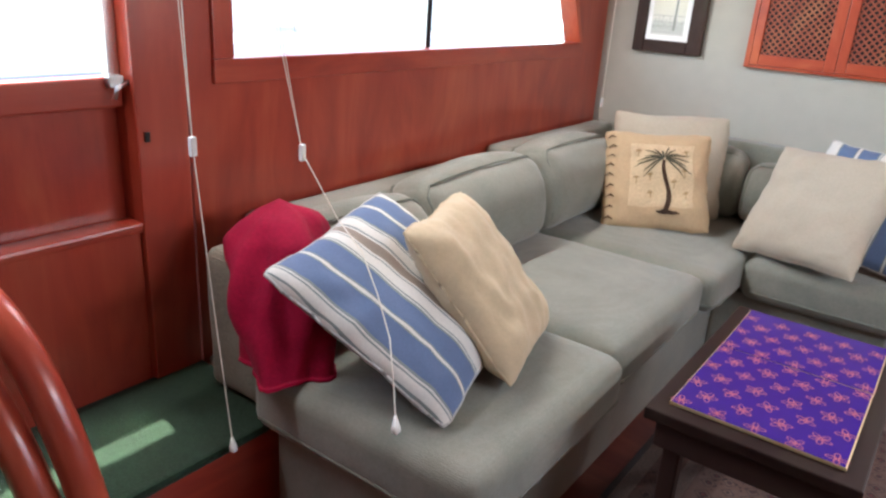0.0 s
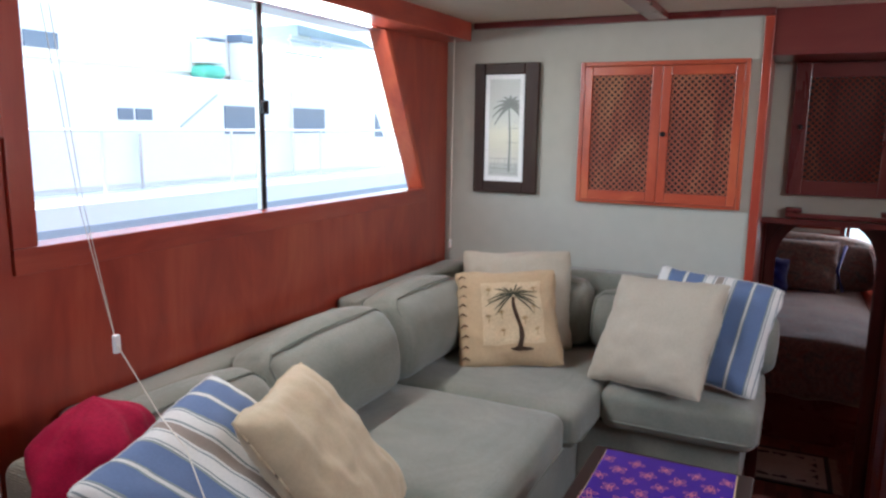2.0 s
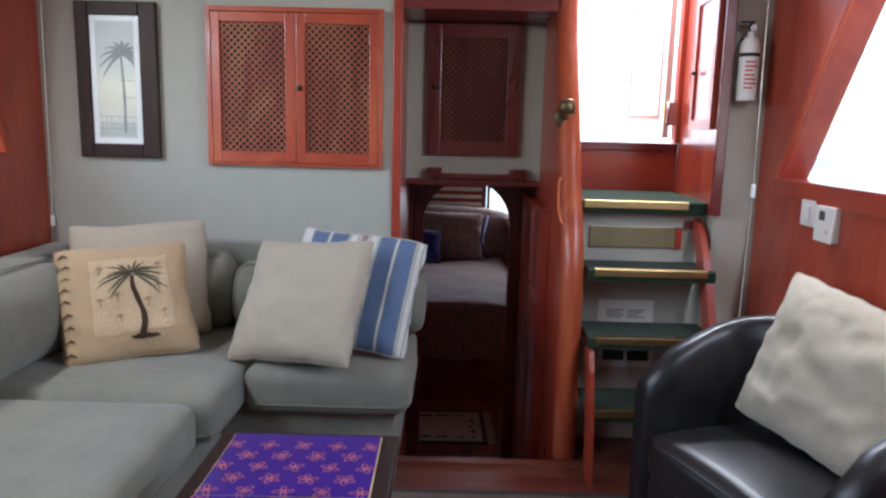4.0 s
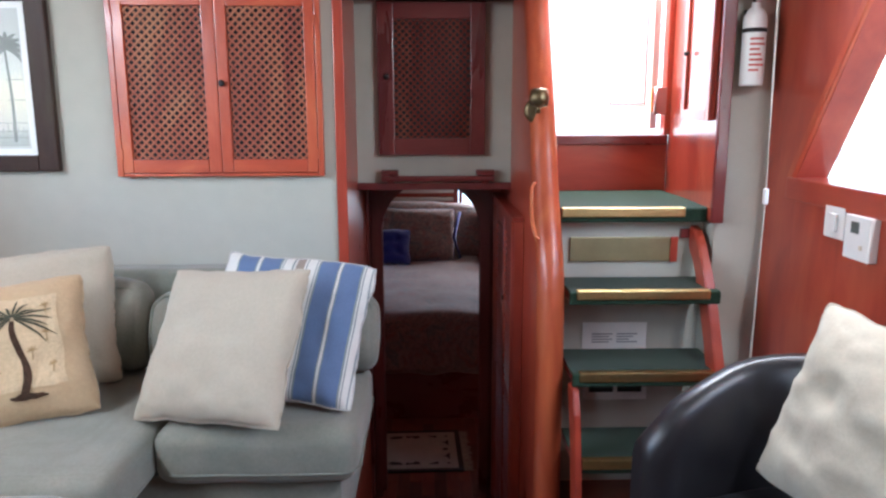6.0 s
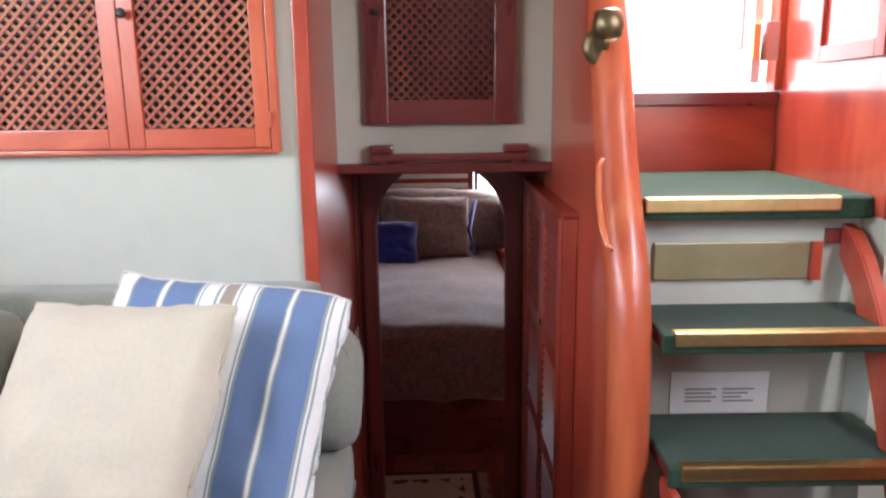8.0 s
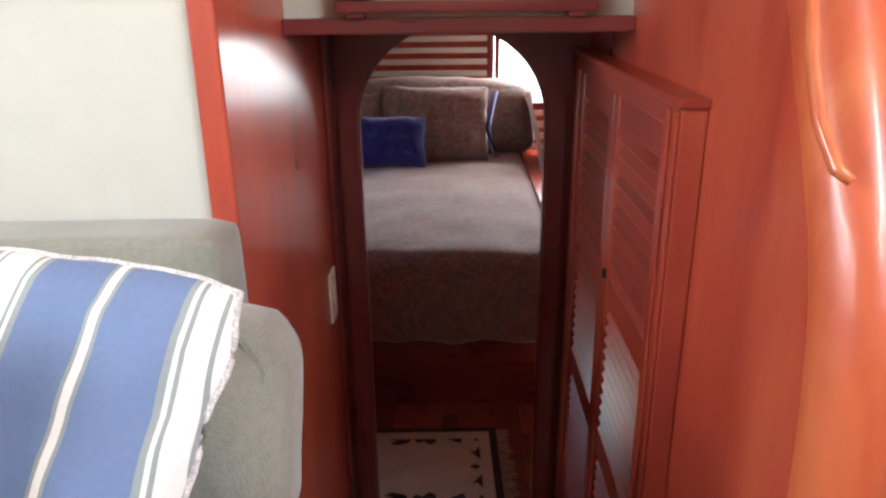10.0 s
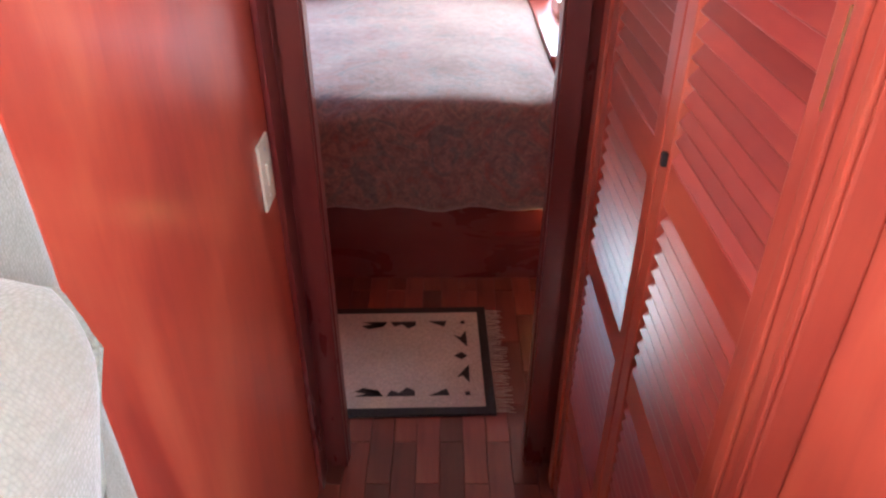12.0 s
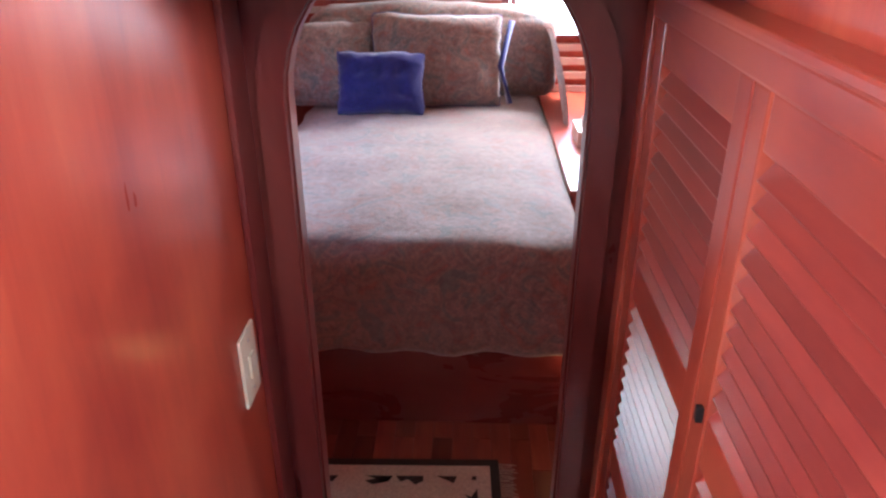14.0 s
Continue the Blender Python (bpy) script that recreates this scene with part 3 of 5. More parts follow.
def back_cushion(w, d, h, m, seed):
    """A plump loose back cushion: its base at the pose, its front towards -y."""
    r = 0.055
    bm = soft(-w / 2, w / 2, -d / 2, d / 2, 0, h, r, 0.034, n=18, seed=seed, wob=0.010)
    for v in bm.verts:
        v.co.y += -0.055 * math.sin(max(0.0, min(1.0, v.co.z / h)) * math.pi)
        v.co.y += 0.006 * math.sin(9 * v.co.x + 14 * v.co.z + seed) * noise.noise(v.co * 7 + Vector((seed, 0, 0)))
    bmesh.ops.transform(bm, matrix=m, verts=bm.verts)
    c = part("back_cushion", bm, SOFA, SO, "", True)
    e = 0.24 * r
    x1, z1 = w / 2 - e, h - e
    for side in (-1, 1):
        fine = []
        for a, b in zip(((-x1, 0.05), (-x1, z1 - 0.03), (-x1 + 0.03, z1), (x1 - 0.03, z1), (x1, z1 - 0.03)), ((-x1, z1 - 0.03), (-x1 + 0.03, z1), (x1 - 0.03, z1), (x1, z1 - 0.03), (x1, 0.05))):
            for k in range(8):
                q = Vector((a[0] + (b[0] - a[0]) * k / 8, 0, a[1] + (b[1] - a[1]) * k / 8))
                u, t = q.x / (w / 2), 2 * q.z / h - 1
                q.z += 0.014 * (1 - u * u) * (q.z > z1 - 0.02)
                q.y = side * (d / 2 - e) - 0.042 * math.sin(q.z / h * math.pi)
                fine.append(q)
        bm = tube(bmesh.new(), fine, 0.004, 6)
        bmesh.ops.transform(bm, matrix=m, verts=bm.verts)
        part("piping", bm, PIPE, c)


back_cushion(0.62, 0.20, 0.30, pose(0.115, 0.76, 0.458, -15, 0, 91), 11)
back_cushion(0.67, 0.20, 0.34, pose(0.12, 1.425, 0.455, -14, -2, 88), 12)
back_cushion(0.65, 0.20, 0.345, pose(0.11, 2.155, 0.455, -12, 1, 91), 13)
back_cushion(0.56, 0.18, 0.31, pose(0.425, 2.76, 0.455, -8, 0, 0), 14)
back_cushion(0.79, 0.18, 0.275, pose(1.125, 2.735, 0.455, -14, 0, -2), 15)


# ---- scatter cushions ----
def laid(bl, br, tl):
    """The pose of a cushion from three of its corners: base left, base right, top left."""
    bl, br, tl = Vector(bl), Vector(br), Vector(tl)
    x = (br - bl).normalized()
    z = tl - bl
    z = (z - x * z.dot(x)).normalized()
    y = z.cross(x)
    m = Matrix((x, y, z)).transposed().to_4x4()
    return Matrix.Translation((bl + br) / 2) @ m


def scatter(name, m, w, h, t, mat, label, seed, trim=None, crease=0.012, tufts=()):
    c = thing(name, m, label, "cushion", "scatter cushions")
    part("cover", pillow(w, h, t, seed=seed, crease=crease, tufts=tufts), mat, c, "", True)
    part("seam", rim(w, h, seed=seed), trim or mat, c, "", True)
    return c


BLUE, CREAM, TAUPE, SAGE = (0.125, 0.185, 0.315), (0.72, 0.70, 0.64), (0.31, 0.25, 0.20), (0.25, 0.29, 0.275)
BANDS = [(0.0, CREAM), (0.022, SAGE), (0.028, CREAM), (0.066, SAGE), (0.073, CREAM), (0.082, SAGE), (0.092, BLUE), (0.212, SAGE), (0.220, CREAM), (0.236, SAGE), (0.244, BLUE), (0.362, SAGE), (0.374, CREAM), (0.382, SAGE), (0.390, CREAM), (0.446, SAGE), (0.456, CREAM), (0.468, TAUPE), (0.522, CREAM), (0.534, SAGE), (0.544, CREAM), (0.600, SAGE), (0.608, CREAM), (0.616, SAGE), (0.628, BLUE), (0.748, SAGE), (0.756, CREAM), (0.774, SAGE), (0.782, BLUE), (0.902, SAGE), (0.914, CREAM)]
STRIPE_A = stripes("blue_striped_canvas", BANDS, 0.52)
STRIPE_B = stripes("blue_striped_canvas_turned", [(0.0, BANDS[-1][1])] + [(round(1 - BANDS[i + 1][0], 3), BANDS[i][1]) for i in range(len(BANDS) - 2, -1, -1)], 0.50)
WHITE_EDGE = cloth("white_edging", (0.72, 0.70, 0.66), 300, 0.25)

scatter("scatter_cushion", laid((0.73, 0.43, 0.475), (0.642, 0.911, 0.563), (0.288, 0.319, 0.76)), 0.51, 0.55, 0.115, STRIPE_A, "blue and white striped cushion leaning over the sofa's end", 3, WHITE_EDGE)
scatter("scatter_cushion", laid((0.765, 0.640, 0.49), (0.632, 1.085, 0.485), (0.435, 0.60, 0.86)), 0.44, 0.475, 0.14, TAN, "plain tan cushion leaning on the striped one", 5, crease=0.016)
scatter("scatter_cushion", pose(0.42, 2.50, 0.47, -22, -2, 16), 0.52, 0.47, 0.13, TAN_GREY, "plain oatmeal cushion behind the palm cushion", 9)
palm = scatter("palm_cushion", pose(0.50, 2.235, 0.47, -34, -4, 24), 0.46, 0.455, 0.12, cloth("deep_tan_canvas", (0.56, 0.40, 0.235), 500, 0.07, 0.3, 0.1), "tan cushion with a palm tree picture and laced edge", 7)
scatter("scatter_cushion", laid((0.982, 2.368, 0.526), (1.462, 2.298, 0.478), (1.074, 2.615, 0.917)), 0.505, 0.472, 0.10, STRIPE_B, "blue and white striped cushion behind the plain one", 13, WHITE_EDGE)
scatter("scatter_cushion", pose(1.055, 2.205, 0.478, -36, -4, -18), 0.50, 0.50, 0.13, TAN_GREY, "plain oatmeal cushion on the forward seat", 17, crease=0.012)

# appliqué on the palm cushion
PEACH = cloth("peach_print", (0.70, 0.53, 0.325), 500, 0.12)
TRUNK = cloth("brown_thread", (0.085, 0.045, 0.025), 300, 0.3)
LEAFD = cloth("green_thread", (0.105, 0.10, 0.062), 300, 0.3)
LACE = cloth("brown_lacing", (0.20, 0.12, 0.065), 300, 0.3)
FAINT = cloth("faded_thread", (0.48, 0.32, 0.16), 300, 0.2)


def on_cover(u, v, w=0.46, h=0.455, t=0.12, lift=0.002, seed=7, crease=0.012):
    """A place on the front of a cushion, from its own u, v in -1 to 1."""
    full = ((1 - u ** 4) * (1 - v ** 4)) ** 0.55
    k = wrinkle(u, v, -1, seed)
    q = 0.03 * (u * v) ** 8
    dx, dz = warp(u, v, seed)
    return Vector((u * w / 2 * (1 - 0.045 * (1 - v * v) * u * u - q) + dx, -(t / 2 * full + crease * k * full) - lift, v * h / 2 * (1 - 0.045 * (1 - u * u) * v * v - q) + h / 2 + dz))


def patch(bm, u0, u1, v0, v1, lift, n=16):
    g = [[bm.verts.new(on_cover(u0 + (u1 - u0) * i / n, v0 + (v1 - v0) * j / n, lift=lift)) for i in range(n + 1)] for j in range(n + 1)]
    for j in range(n):
        for i in range(n):
            bm.faces.new((g[j][i], g[j][i + 1], g[j + 1][i + 1], g[j + 1][i]))


def ribbon(bm, pts, widths, lift):
    """A flat stitched strip along points given on the cover."""
    rows = []
    for i, (u, v) in enumerate(pts):
        a, b = pts[max(i - 1, 0)], pts[min(i + 1, len(pts) - 1)]
        d = Vector((b[0] - a[0], b[1] - a[1])).normalized()
        n = Vector((-d.y, d.x)) * widths[i]
        rows.append([bm.verts.new(on_cover(u + n.x * s, v + n.y * s, lift=lift)) for s in (-1, 1)])
    for a, b in zip(rows, rows[1:]):
        bm.faces.new((a[0], a[1], b[1], b[0]))


bm = bmesh.new()
patch(bm, -0.50, 0.68, -0.62, 0.66, 0.003)
part("panel", bm, PEACH, palm, "paler printed panel")
bm = bmesh.new()
ribbon(bm, [(0.17 + 0.045 * math.sin(0.6 + k * 0.42), -0.70 + 0.10 * k) for k in range(11)], [0.05 - 0.0025 * k for k in range(11)], 0.005)
ribbon(bm, [(0.02 + 0.06 * k, -0.72 - 0.012 * (k % 2)) for k in range(8)], [0.012, 0.03, 0.05, 0.05, 0.045, 0.04, 0.03, 0.01], 0.0052)
part("palm_trunk", bm, TRUNK, palm, "brown embroidered trunk")
bm = bmesh.new()
for k in range(16):
    a = radians(-42 + k * 17.6)
    L = 0.50 + 0.08 * math.sin(k * 2.1)
    pts = [(0.13 + math.cos(a) * L * q * 0.98, 0.34 + math.sin(a) * L * q * 0.74 - 0.13 * q * q) for q in (0.05, 0.25, 0.5, 0.75, 1.0)]
    ribbon(bm, pts, [0.007, 0.013, 0.017, 0.013, 0.003], 0.0055 + 0.0003 * (k % 3))
part("palm_fronds", bm, LEAFD, palm, "dark green embroidered fronds")
for u, v in ((-0.36, 0.5), (-0.38, -0.05), (-0.12, -0.32), (0.5, 0.1), (0.52, -0.32), (0.30, -0.12), (-0.1, 0.02), (0.52, 0.5)):
    bm = bmesh.new()
    ribbon(bm, [(u, v - 0.12), (u + 0.01, v)], [0.008, 0.008], 0.005)
    for k in range(5):
        a = radians(k * 45)
        ribbon(bm, [(u, v), (u + 0.06 * math.cos(a), v + 0.05 * math.sin(a))], [0.016, 0.004], 0.0055)
    part("small_palm", bm, FAINT, palm, "faint small palm")
for k in range(9):
    bm = bmesh.new()
    v = -0.85 + 0.21 * k
    ribbon(bm, [(-0.97, v), (-0.88, v + 0.03), (-0.80, v - 0.02)], [0.010, 0.022, 0.010], 0.006)
    part("lacing", bm, LACE, palm)

# crimson throw over the sofa's end
RT = thing("throw", pose(0.165, 0.475, 0.456), "crimson knitted throw bunched over the sofa's end", "throw")
bm = bmesh.new()
n, m_ = 44, 40
rows = []
for j in range(m_ + 1):
    q = j / m_
    row = []
    for i in range(n + 1):
        a = i / n * math.tau
        prof = (0.80, 0.84, 0.88, 0.92, 0.97, 1.0, 1.0, 0.93, 0.70, 0.0)
        k = q * (len(prof) - 1)
        f = prof[min(int(k), 8)] * (1 - k % 1 if k < 9 else 0) + prof[min(int(k) + 1, 9)] * (k % 1 if k < 9 else 1)
        fold = 1 + 0.20 * math.sin(a * 4 + q * 4) * (1 - 0.6 * q) + 0.07 * math.sin(a * 9 - q * 5)
        p = Vector((0.135 * f * fold * math.cos(a) - 0.20 * q + 0.09, 0.135 * f * fold * math.sin(a) + 0.15 * q - 0.085, 0.385 * q ** 0.9))
        p += 0.014 * noise.noise_vector(p * 6) + 0.005 * noise.noise_vector(p * 16)
        p.z = max(p.z, 0.012)
        row.append(bm.verts.new(p))
    rows.append(row)
for a, b in zip(rows, rows[1:]):
    for i in range(n):
        bm.faces.new((a[i], a[i + 1], b[i + 1], b[i]))
hem = [v.co.copy() for v in rows[1]]
bmesh.ops.remove_doubles(bm, verts=bm.verts, dist=1e-4)
part("folds", bm, REDCLOTH, RT, "", True)
part("hem", tube(bmesh.new(), hem, 0.006, 6), REDCLOTH, RT, "thick knitted hem", True)

# ---- blind cords ----
def blind_cord(points, slider, tassel, double, label):
    c = thing("blind_pull", pose(*points[0]), label, "blind pull", "blind pulls")
    inv = Vector(points[0])
    rel = [Vector(p) - inv for p in points]
    if double:
        k = double
        a, b = bmesh.new(), bmesh.new()
        tube(a, [p + Vector((0, 0.012 * (1 - i / k), 0)) for i, p in enumerate(rel[:k + 1])], 0.0012, 6)
        tube(b, [p - Vector((0, 0.012 * (1 - i / k), 0)) for i, p in enumerate(rel[:k + 1])], 0.0012, 6)
        part("strand", a, CORD, c)
        part("strand", b, CORD, c)
        rel = rel[k:]
    part("cord", tube(bmesh.new(), rel, 0.0016, 6), CORD, c)
    s = Vector(slider) - inv
    part("slider", box(bmesh.new(), s.x - 0.006, s.x + 0.006, s.y - 0.0085, s.y + 0.0085, s.z - 0.023, s.z + 0.023, bevel=0.004), WHITEP, c, "white plastic slider")
    if tassel:
        e = rel[-1]
        d = (rel[-1] - rel[-2]).normalized()
        part("tassel", tube(bmesh.new(), [e - d * 0.008, e + d * 0.004, e + d * 0.016, e + d * 0.026, e + d * 0.032], [0.003, 0.006, 0.0095, 0.010, 0.003], 10), WHITEP, c, "white teardrop tassel", True)


blind_cord([(0.02, 0.27, 1.936), (0.06, 0.26, 1.5), (0.10, 0.25, 1.03), (0.17, 0.235, 0.65), (0.245, 0.215, 0.33)], (0.10, 0.25, 1.03), True, 2, "white blind cord with a slider by the side door")
blind_cord([(-0.10, 0.58, 1.936), (0.02, 0.57, 1.3), (0.123, 0.559, 0.977), (0.268, 0.545, 0.834), (0.382, 0.514, 0.786), (0.484, 0.461, 0.721), (0.571, 0.409, 0.655), (0.647, 0.339, 0.585), (0.681, 0.307, 0.542)], (0.123, 0.559, 0.977), True, 2, "white blind cord draped over the striped cushion")
blind_cord([(-0.065, 2.80, 1.936), (-0.065, 2.79, 1.4), (-0.065, 2.784, 0.90)], (-0.065, 2.784, 0.893), False, 0, "white blind cord in the corner by the bulkhead")
blind_cord([(2.70, 2.36, 1.918), (2.69, 2.32, 1.4), (2.69, 2.31, 1.126), (2.69, 2.33, 0.5)], (2.69, 2.31, 1.126), False, 0, "white blind cord hanging on the starboard side")

# ---- coffee table with two purple boards ----
TB = thing("coffee_table", pose(1.28, 1.12, 0), "dark walnut coffee table on square legs", "table")


def tpart(name, x0, x1, y0, y1, z0, z1, mat, bev=0.005):
    return part(name, B(x0 - 1.28, x1 - 1.28, y0 - 1.12, y1 - 1.12, z0, z1, bevel=bev), mat, TB)


tpart("tabletop", 1.06, 1.51, 0.74, 1.51, 0.505, 0.535, WALNUT_Y)
tpart("apron", 1.085, 1.485, 0.765, 0.785, 0.43, 0.504, WALNUT_X)
tpart("apron", 1.085, 1.485, 1.465, 1.485, 0.43, 0.504, WALNUT_X)
tpart("apron", 1.08, 1.10, 0.79, 1.46, 0.43, 0.504, WALNUT_Y)
tpart("apron", 1.47, 1.49, 0.79, 1.46, 0.43, 0.504, WALNUT_Y)
for lx in (1.105, 1.425):
    for ly in (0.79, 1.42):
        tpart("leg", lx, lx + 0.042, ly, ly + 0.042, 0.014, 0.504, WALNUT)

PURPLE = plain("purple_lacquer", (0.038, 0.014, 0.215), 0.22, vary=0.12, scale=60, relief=0.02)
GOLD = plain("gold_edge", (0.72, 0.55, 0.28), 0.4, 0.6, 0.1)
PINK = plain("pink_print", (0.55, 0.16, 0.18), 0.3, vary=0.2, scale=300, relief=0)
CRIM = plain("red_print", (0.42, 0.06, 0.10), 0.3, vary=0.2, scale=300, relief=0)


def flower(bm, cx, cy, z, s, turn, kind):
    """A printed cluster of open petals, drawn as thin outlines."""
    petals = (0.4, 1.5, 2.7, 4.0, 5.2) if kind else (0.2, 1.7, 3.3, 4.9)
    for a in petals:
        d = (0.0125 if kind else 0.0115) * s
        px, py = cx + math.cos(a + turn) * d, cy + math.sin(a + turn) * d
        ca, sa = math.cos(a + turn), math.sin(a + turn)
        rings = []
        for ro, rw in ((0.0100 * s, 0.0062 * s), (0.0080 * s, 0.0044 * s)):
            rings.append([bm.verts.new((px + ro * math.cos(t) * ca - rw * math.sin(t) * sa, py + ro * math.cos(t) * sa + rw * math.sin(t) * ca, z)) for t in [k * math.tau / 10 for k in range(10)]])
        for k in range(10):
            bm.faces.new((rings[0][k], rings[0][(k + 1) % 10], rings[1][(k + 1) % 10], rings[1][k]))
        z += 0.00008


FLOWERS = []
for kind_, size_, mat_ in ((0, 1.12, PINK), (1, 1.12, PINK), (0, 0.6, CRIM)):
    bm = bmesh.new()
    flower(bm, 0, 0, 0, size_, 0, kind_)
    me = bpy.data.meshes.new("flower")
    bm.to_mesh(me)
    bm.free()
    me.materials.append(mat_)
    FLOWERS.append(me)


def board(y0, y1, turn):
    b = thing("table_board", pose(1.285, (y0 + y1) / 2, 0.5352, 0, 0, turn), "purple lacquered board with pink flower print and gold edge", "board", "table boards")
    hy = (y1 - y0) / 2
    part("core", B(-0.185, 0.185, -hy, hy, 0, 0.008, bevel=0.002), GOLD, b, "gold edge")
    part("face", B(-0.182, 0.182, -hy + 0.0012, hy - 0.0012, 0.0081, 0.0092, bevel=0.0005), PURPLE, b, "glossy purple face")
    row = 0
    y = -hy + 0.02
    while y < hy - 0.012:
        x = -0.165 + (0.041 if row % 2 else 0)
        while x < 0.172:
            for name, mesh_, z, turn_ in (("flower", FLOWERS[row % 2], 0.0096, row * 0.9 + x * 9), ("bud", FLOWERS[2], 0.00945, row * 1.3 + x * 7)):
                o = new(name, mesh_)
                o.parent = b
                o.location, o.rotation_euler = (x, y, z), (0, 0, turn_)
            x += 0.082
        y += 0.056
        row += 1


board(0.790, 1.1685, 0.0)
board(1.170, 1.478, 0.5)

# ---- lattice cabinets ----
def clipped(cx, cz, d, x0, x1, z0, z1):
    """The ends of a 45 degree line through (cx, cz) within a rectangle."""
    lo, hi = -9.0, 9.0
    for c, k, a, b in ((cx, 0.7071, x0, x1), (cz, 0.7071 * d, z0, z1)):
        t0, t1 = sorted(((a - c) / k, (b - c) / k))
        lo, hi = max(lo, t0), min(hi, t1)
    return (lo, hi) if hi - lo > 0.006 else None


def lattice(parent, x0, x1, z0, z1, y, pitch, width, mat):
    """Crossed diagonal laths behind a frame opening, two layers deep."""
    cx, cz = (x0 + x1) / 2, (z0 + z1) / 2
    span = (x1 - x0) + (z1 - z0)
    count = int(span / pitch)
    for layer, d in enumerate((1, -1)):
        for k in range(-count // 2, count // 2 + 1):
            ox = cx + k * pitch
            hit = clipped(ox, cz, d, x0, x1, z0, z1)
            if not hit:
                continue
            lo, hi = hit
            bm = bmesh.new()
            box(bm, lo, hi, y + layer * 0.0035, y + layer * 0.0035 + 0.0032, -width / 2, width / 2)
            turn = Matrix.Translation((ox, 0, cz)) @ Matrix.Rotation(-radians(45) * d, 4, "Y")
            bmesh.ops.transform(bm, matrix=turn, verts=bm.verts)
            part("lath", bm, mat, parent)


def cabinet_door(cab, x0, x1, z0, z1, gx0, gx1, gz0, gz1, y, wood_v, wood_h, lath, pitch):
    """One lattice door: stiles, rails, laths and backing."""
    d = part("door", B(x0, gx0, y, y + 0.018, z0, z1, bevel=0.003), wood_v, cab)
    part("stile", B(gx1, x1, y, y + 0.018, z0, z1, bevel=0.003), wood_v, d)
    part("rail", B(gx0 + 0.0002, gx1 - 0.0002, y + 0.0005, y + 0.018, gz1, z1, bevel=0.003), wood_h, d)
    part("rail", B(gx0 + 0.0002, gx1 - 0.0002, y + 0.0005, y + 0.018, z0, gz0, bevel=0.003), wood_h, d)
    lattice(d, gx0, gx1, gz0, gz1, y + 0.006, pitch, 0.0078, lath)
    return d


LATH = wood("lath_wood", (0.37, 0.12, 0.075), "z", 0.5, 0.25, 0.0)
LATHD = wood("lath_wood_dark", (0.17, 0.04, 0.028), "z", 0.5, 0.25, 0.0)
LC = thing("lattice_cabinet", pose(0, 0, 0), "bright red wooden cabinet with two lattice doors in the bulkhead", "cabinet")
y = 2.968
# black sheet in place of the cabinet's shaded inside
part("backing", B(0.57, 1.30, 2.990, 2.9985, 1.15, 1.80), BLACK, LC, "black sheet standing in for the shade behind the lattice")
part("trim", B(0.545, 0.568, y, 2.9985, 1.136, 1.818, bevel=0.003), BRIGHT, LC)
part("trim", B(1.298, 1.318, y, 2.9985, 1.136, 1.818, bevel=0.003), BRIGHT, LC)
part("trim", B(0.5682, 1.2978, y, 2.9985, 1.797, 1.818, bevel=0.003), BRIGHT_X, LC)
part("trim", B(0.5682, 1.2978, y, 2.9985, 1.136, 1.148, bevel=0.003), BRIGHT_X, LC)
d1 = cabinet_door(LC, 0.570, 0.937, 1.150, 1.795, 0.608, 0.890, 1.200, 1.752, 2.9655, BRIGHT, BRIGHT_X, LATH, 0.0305)
d2 = cabinet_door(LC, 0.939, 1.296, 1.150, 1.795, 0.980, 1.258, 1.200, 1.750, 2.9655, BRIGHT, BRIGHT_X, LATH, 0.0305)
part("knob", tube(bmesh.new(), [(0.957, 2.966, 1.477), (0.957, 2.955, 1.477), (0.957, 2.946, 1.477), (0.957, 2.942, 1.477)], [0.006, 0.009, 0.013, 0.008], 14), BLACK, d2, "round black knob", True)
for d, hx in ((d1, 0.569), (d2, 1.297)):
    for hz in (1.22, 1.70):
        part("hinge", B(hx - 0.005, hx + 0.005, 2.961, 2.9655, hz - 0.02, hz + 0.02, bevel=0.001), BRIGHT, d)

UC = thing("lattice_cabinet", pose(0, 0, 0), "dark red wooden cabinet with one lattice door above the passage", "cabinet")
# again a black sheet for the shade behind the laths
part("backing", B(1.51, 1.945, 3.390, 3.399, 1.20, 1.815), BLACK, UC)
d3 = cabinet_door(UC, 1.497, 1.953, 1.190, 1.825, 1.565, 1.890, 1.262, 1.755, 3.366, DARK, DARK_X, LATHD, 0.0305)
part("knob", tube(bmesh.new(), [(1.535, 3.366, 1.52), (1.535, 3.355, 1.52), (1.535, 3.347, 1.52)], [0.006, 0.011, 0.008], 12), BLACK, d3, "small black knob", True)

# ---- framed picture ----
PF = thing("framed_picture", pose(0.153, 2.998, 1.157), "palm tree print in a wide dark walnut frame", "picture")
part("stile", B(-0.178, -0.120, -0.028, 0, 0, 0.67, bevel=0.006), WALNUT, PF)
part("stile", B(0.102, 0.178, -0.028, 0, 0, 0.67, bevel=0.006), WALNUT, PF)
part("rail", B(-0.1198, 0.1018, -0.027, 0, 0.612, 0.67, bevel=0.006), WALNUT_X, PF)
part("rail", B(-0.1198, 0.1018, -0.027, 0, 0, 0.060, bevel=0.006), WALNUT_X, PF)
MATB = plain("mount_board", (0.74, 0.72, 0.70), 0.8, vary=0.03)
part("mount", B(-0.1198, 0.1018, -0.012, -0.002, 0.0602, 0.6118), MATB, PF, "white mount")
m, nt, b_ = shader("faded_print")
sp = nt.nodes.new("ShaderNodeSeparateXYZ")
nt.links.new(coords(nt), sp.inputs[0])
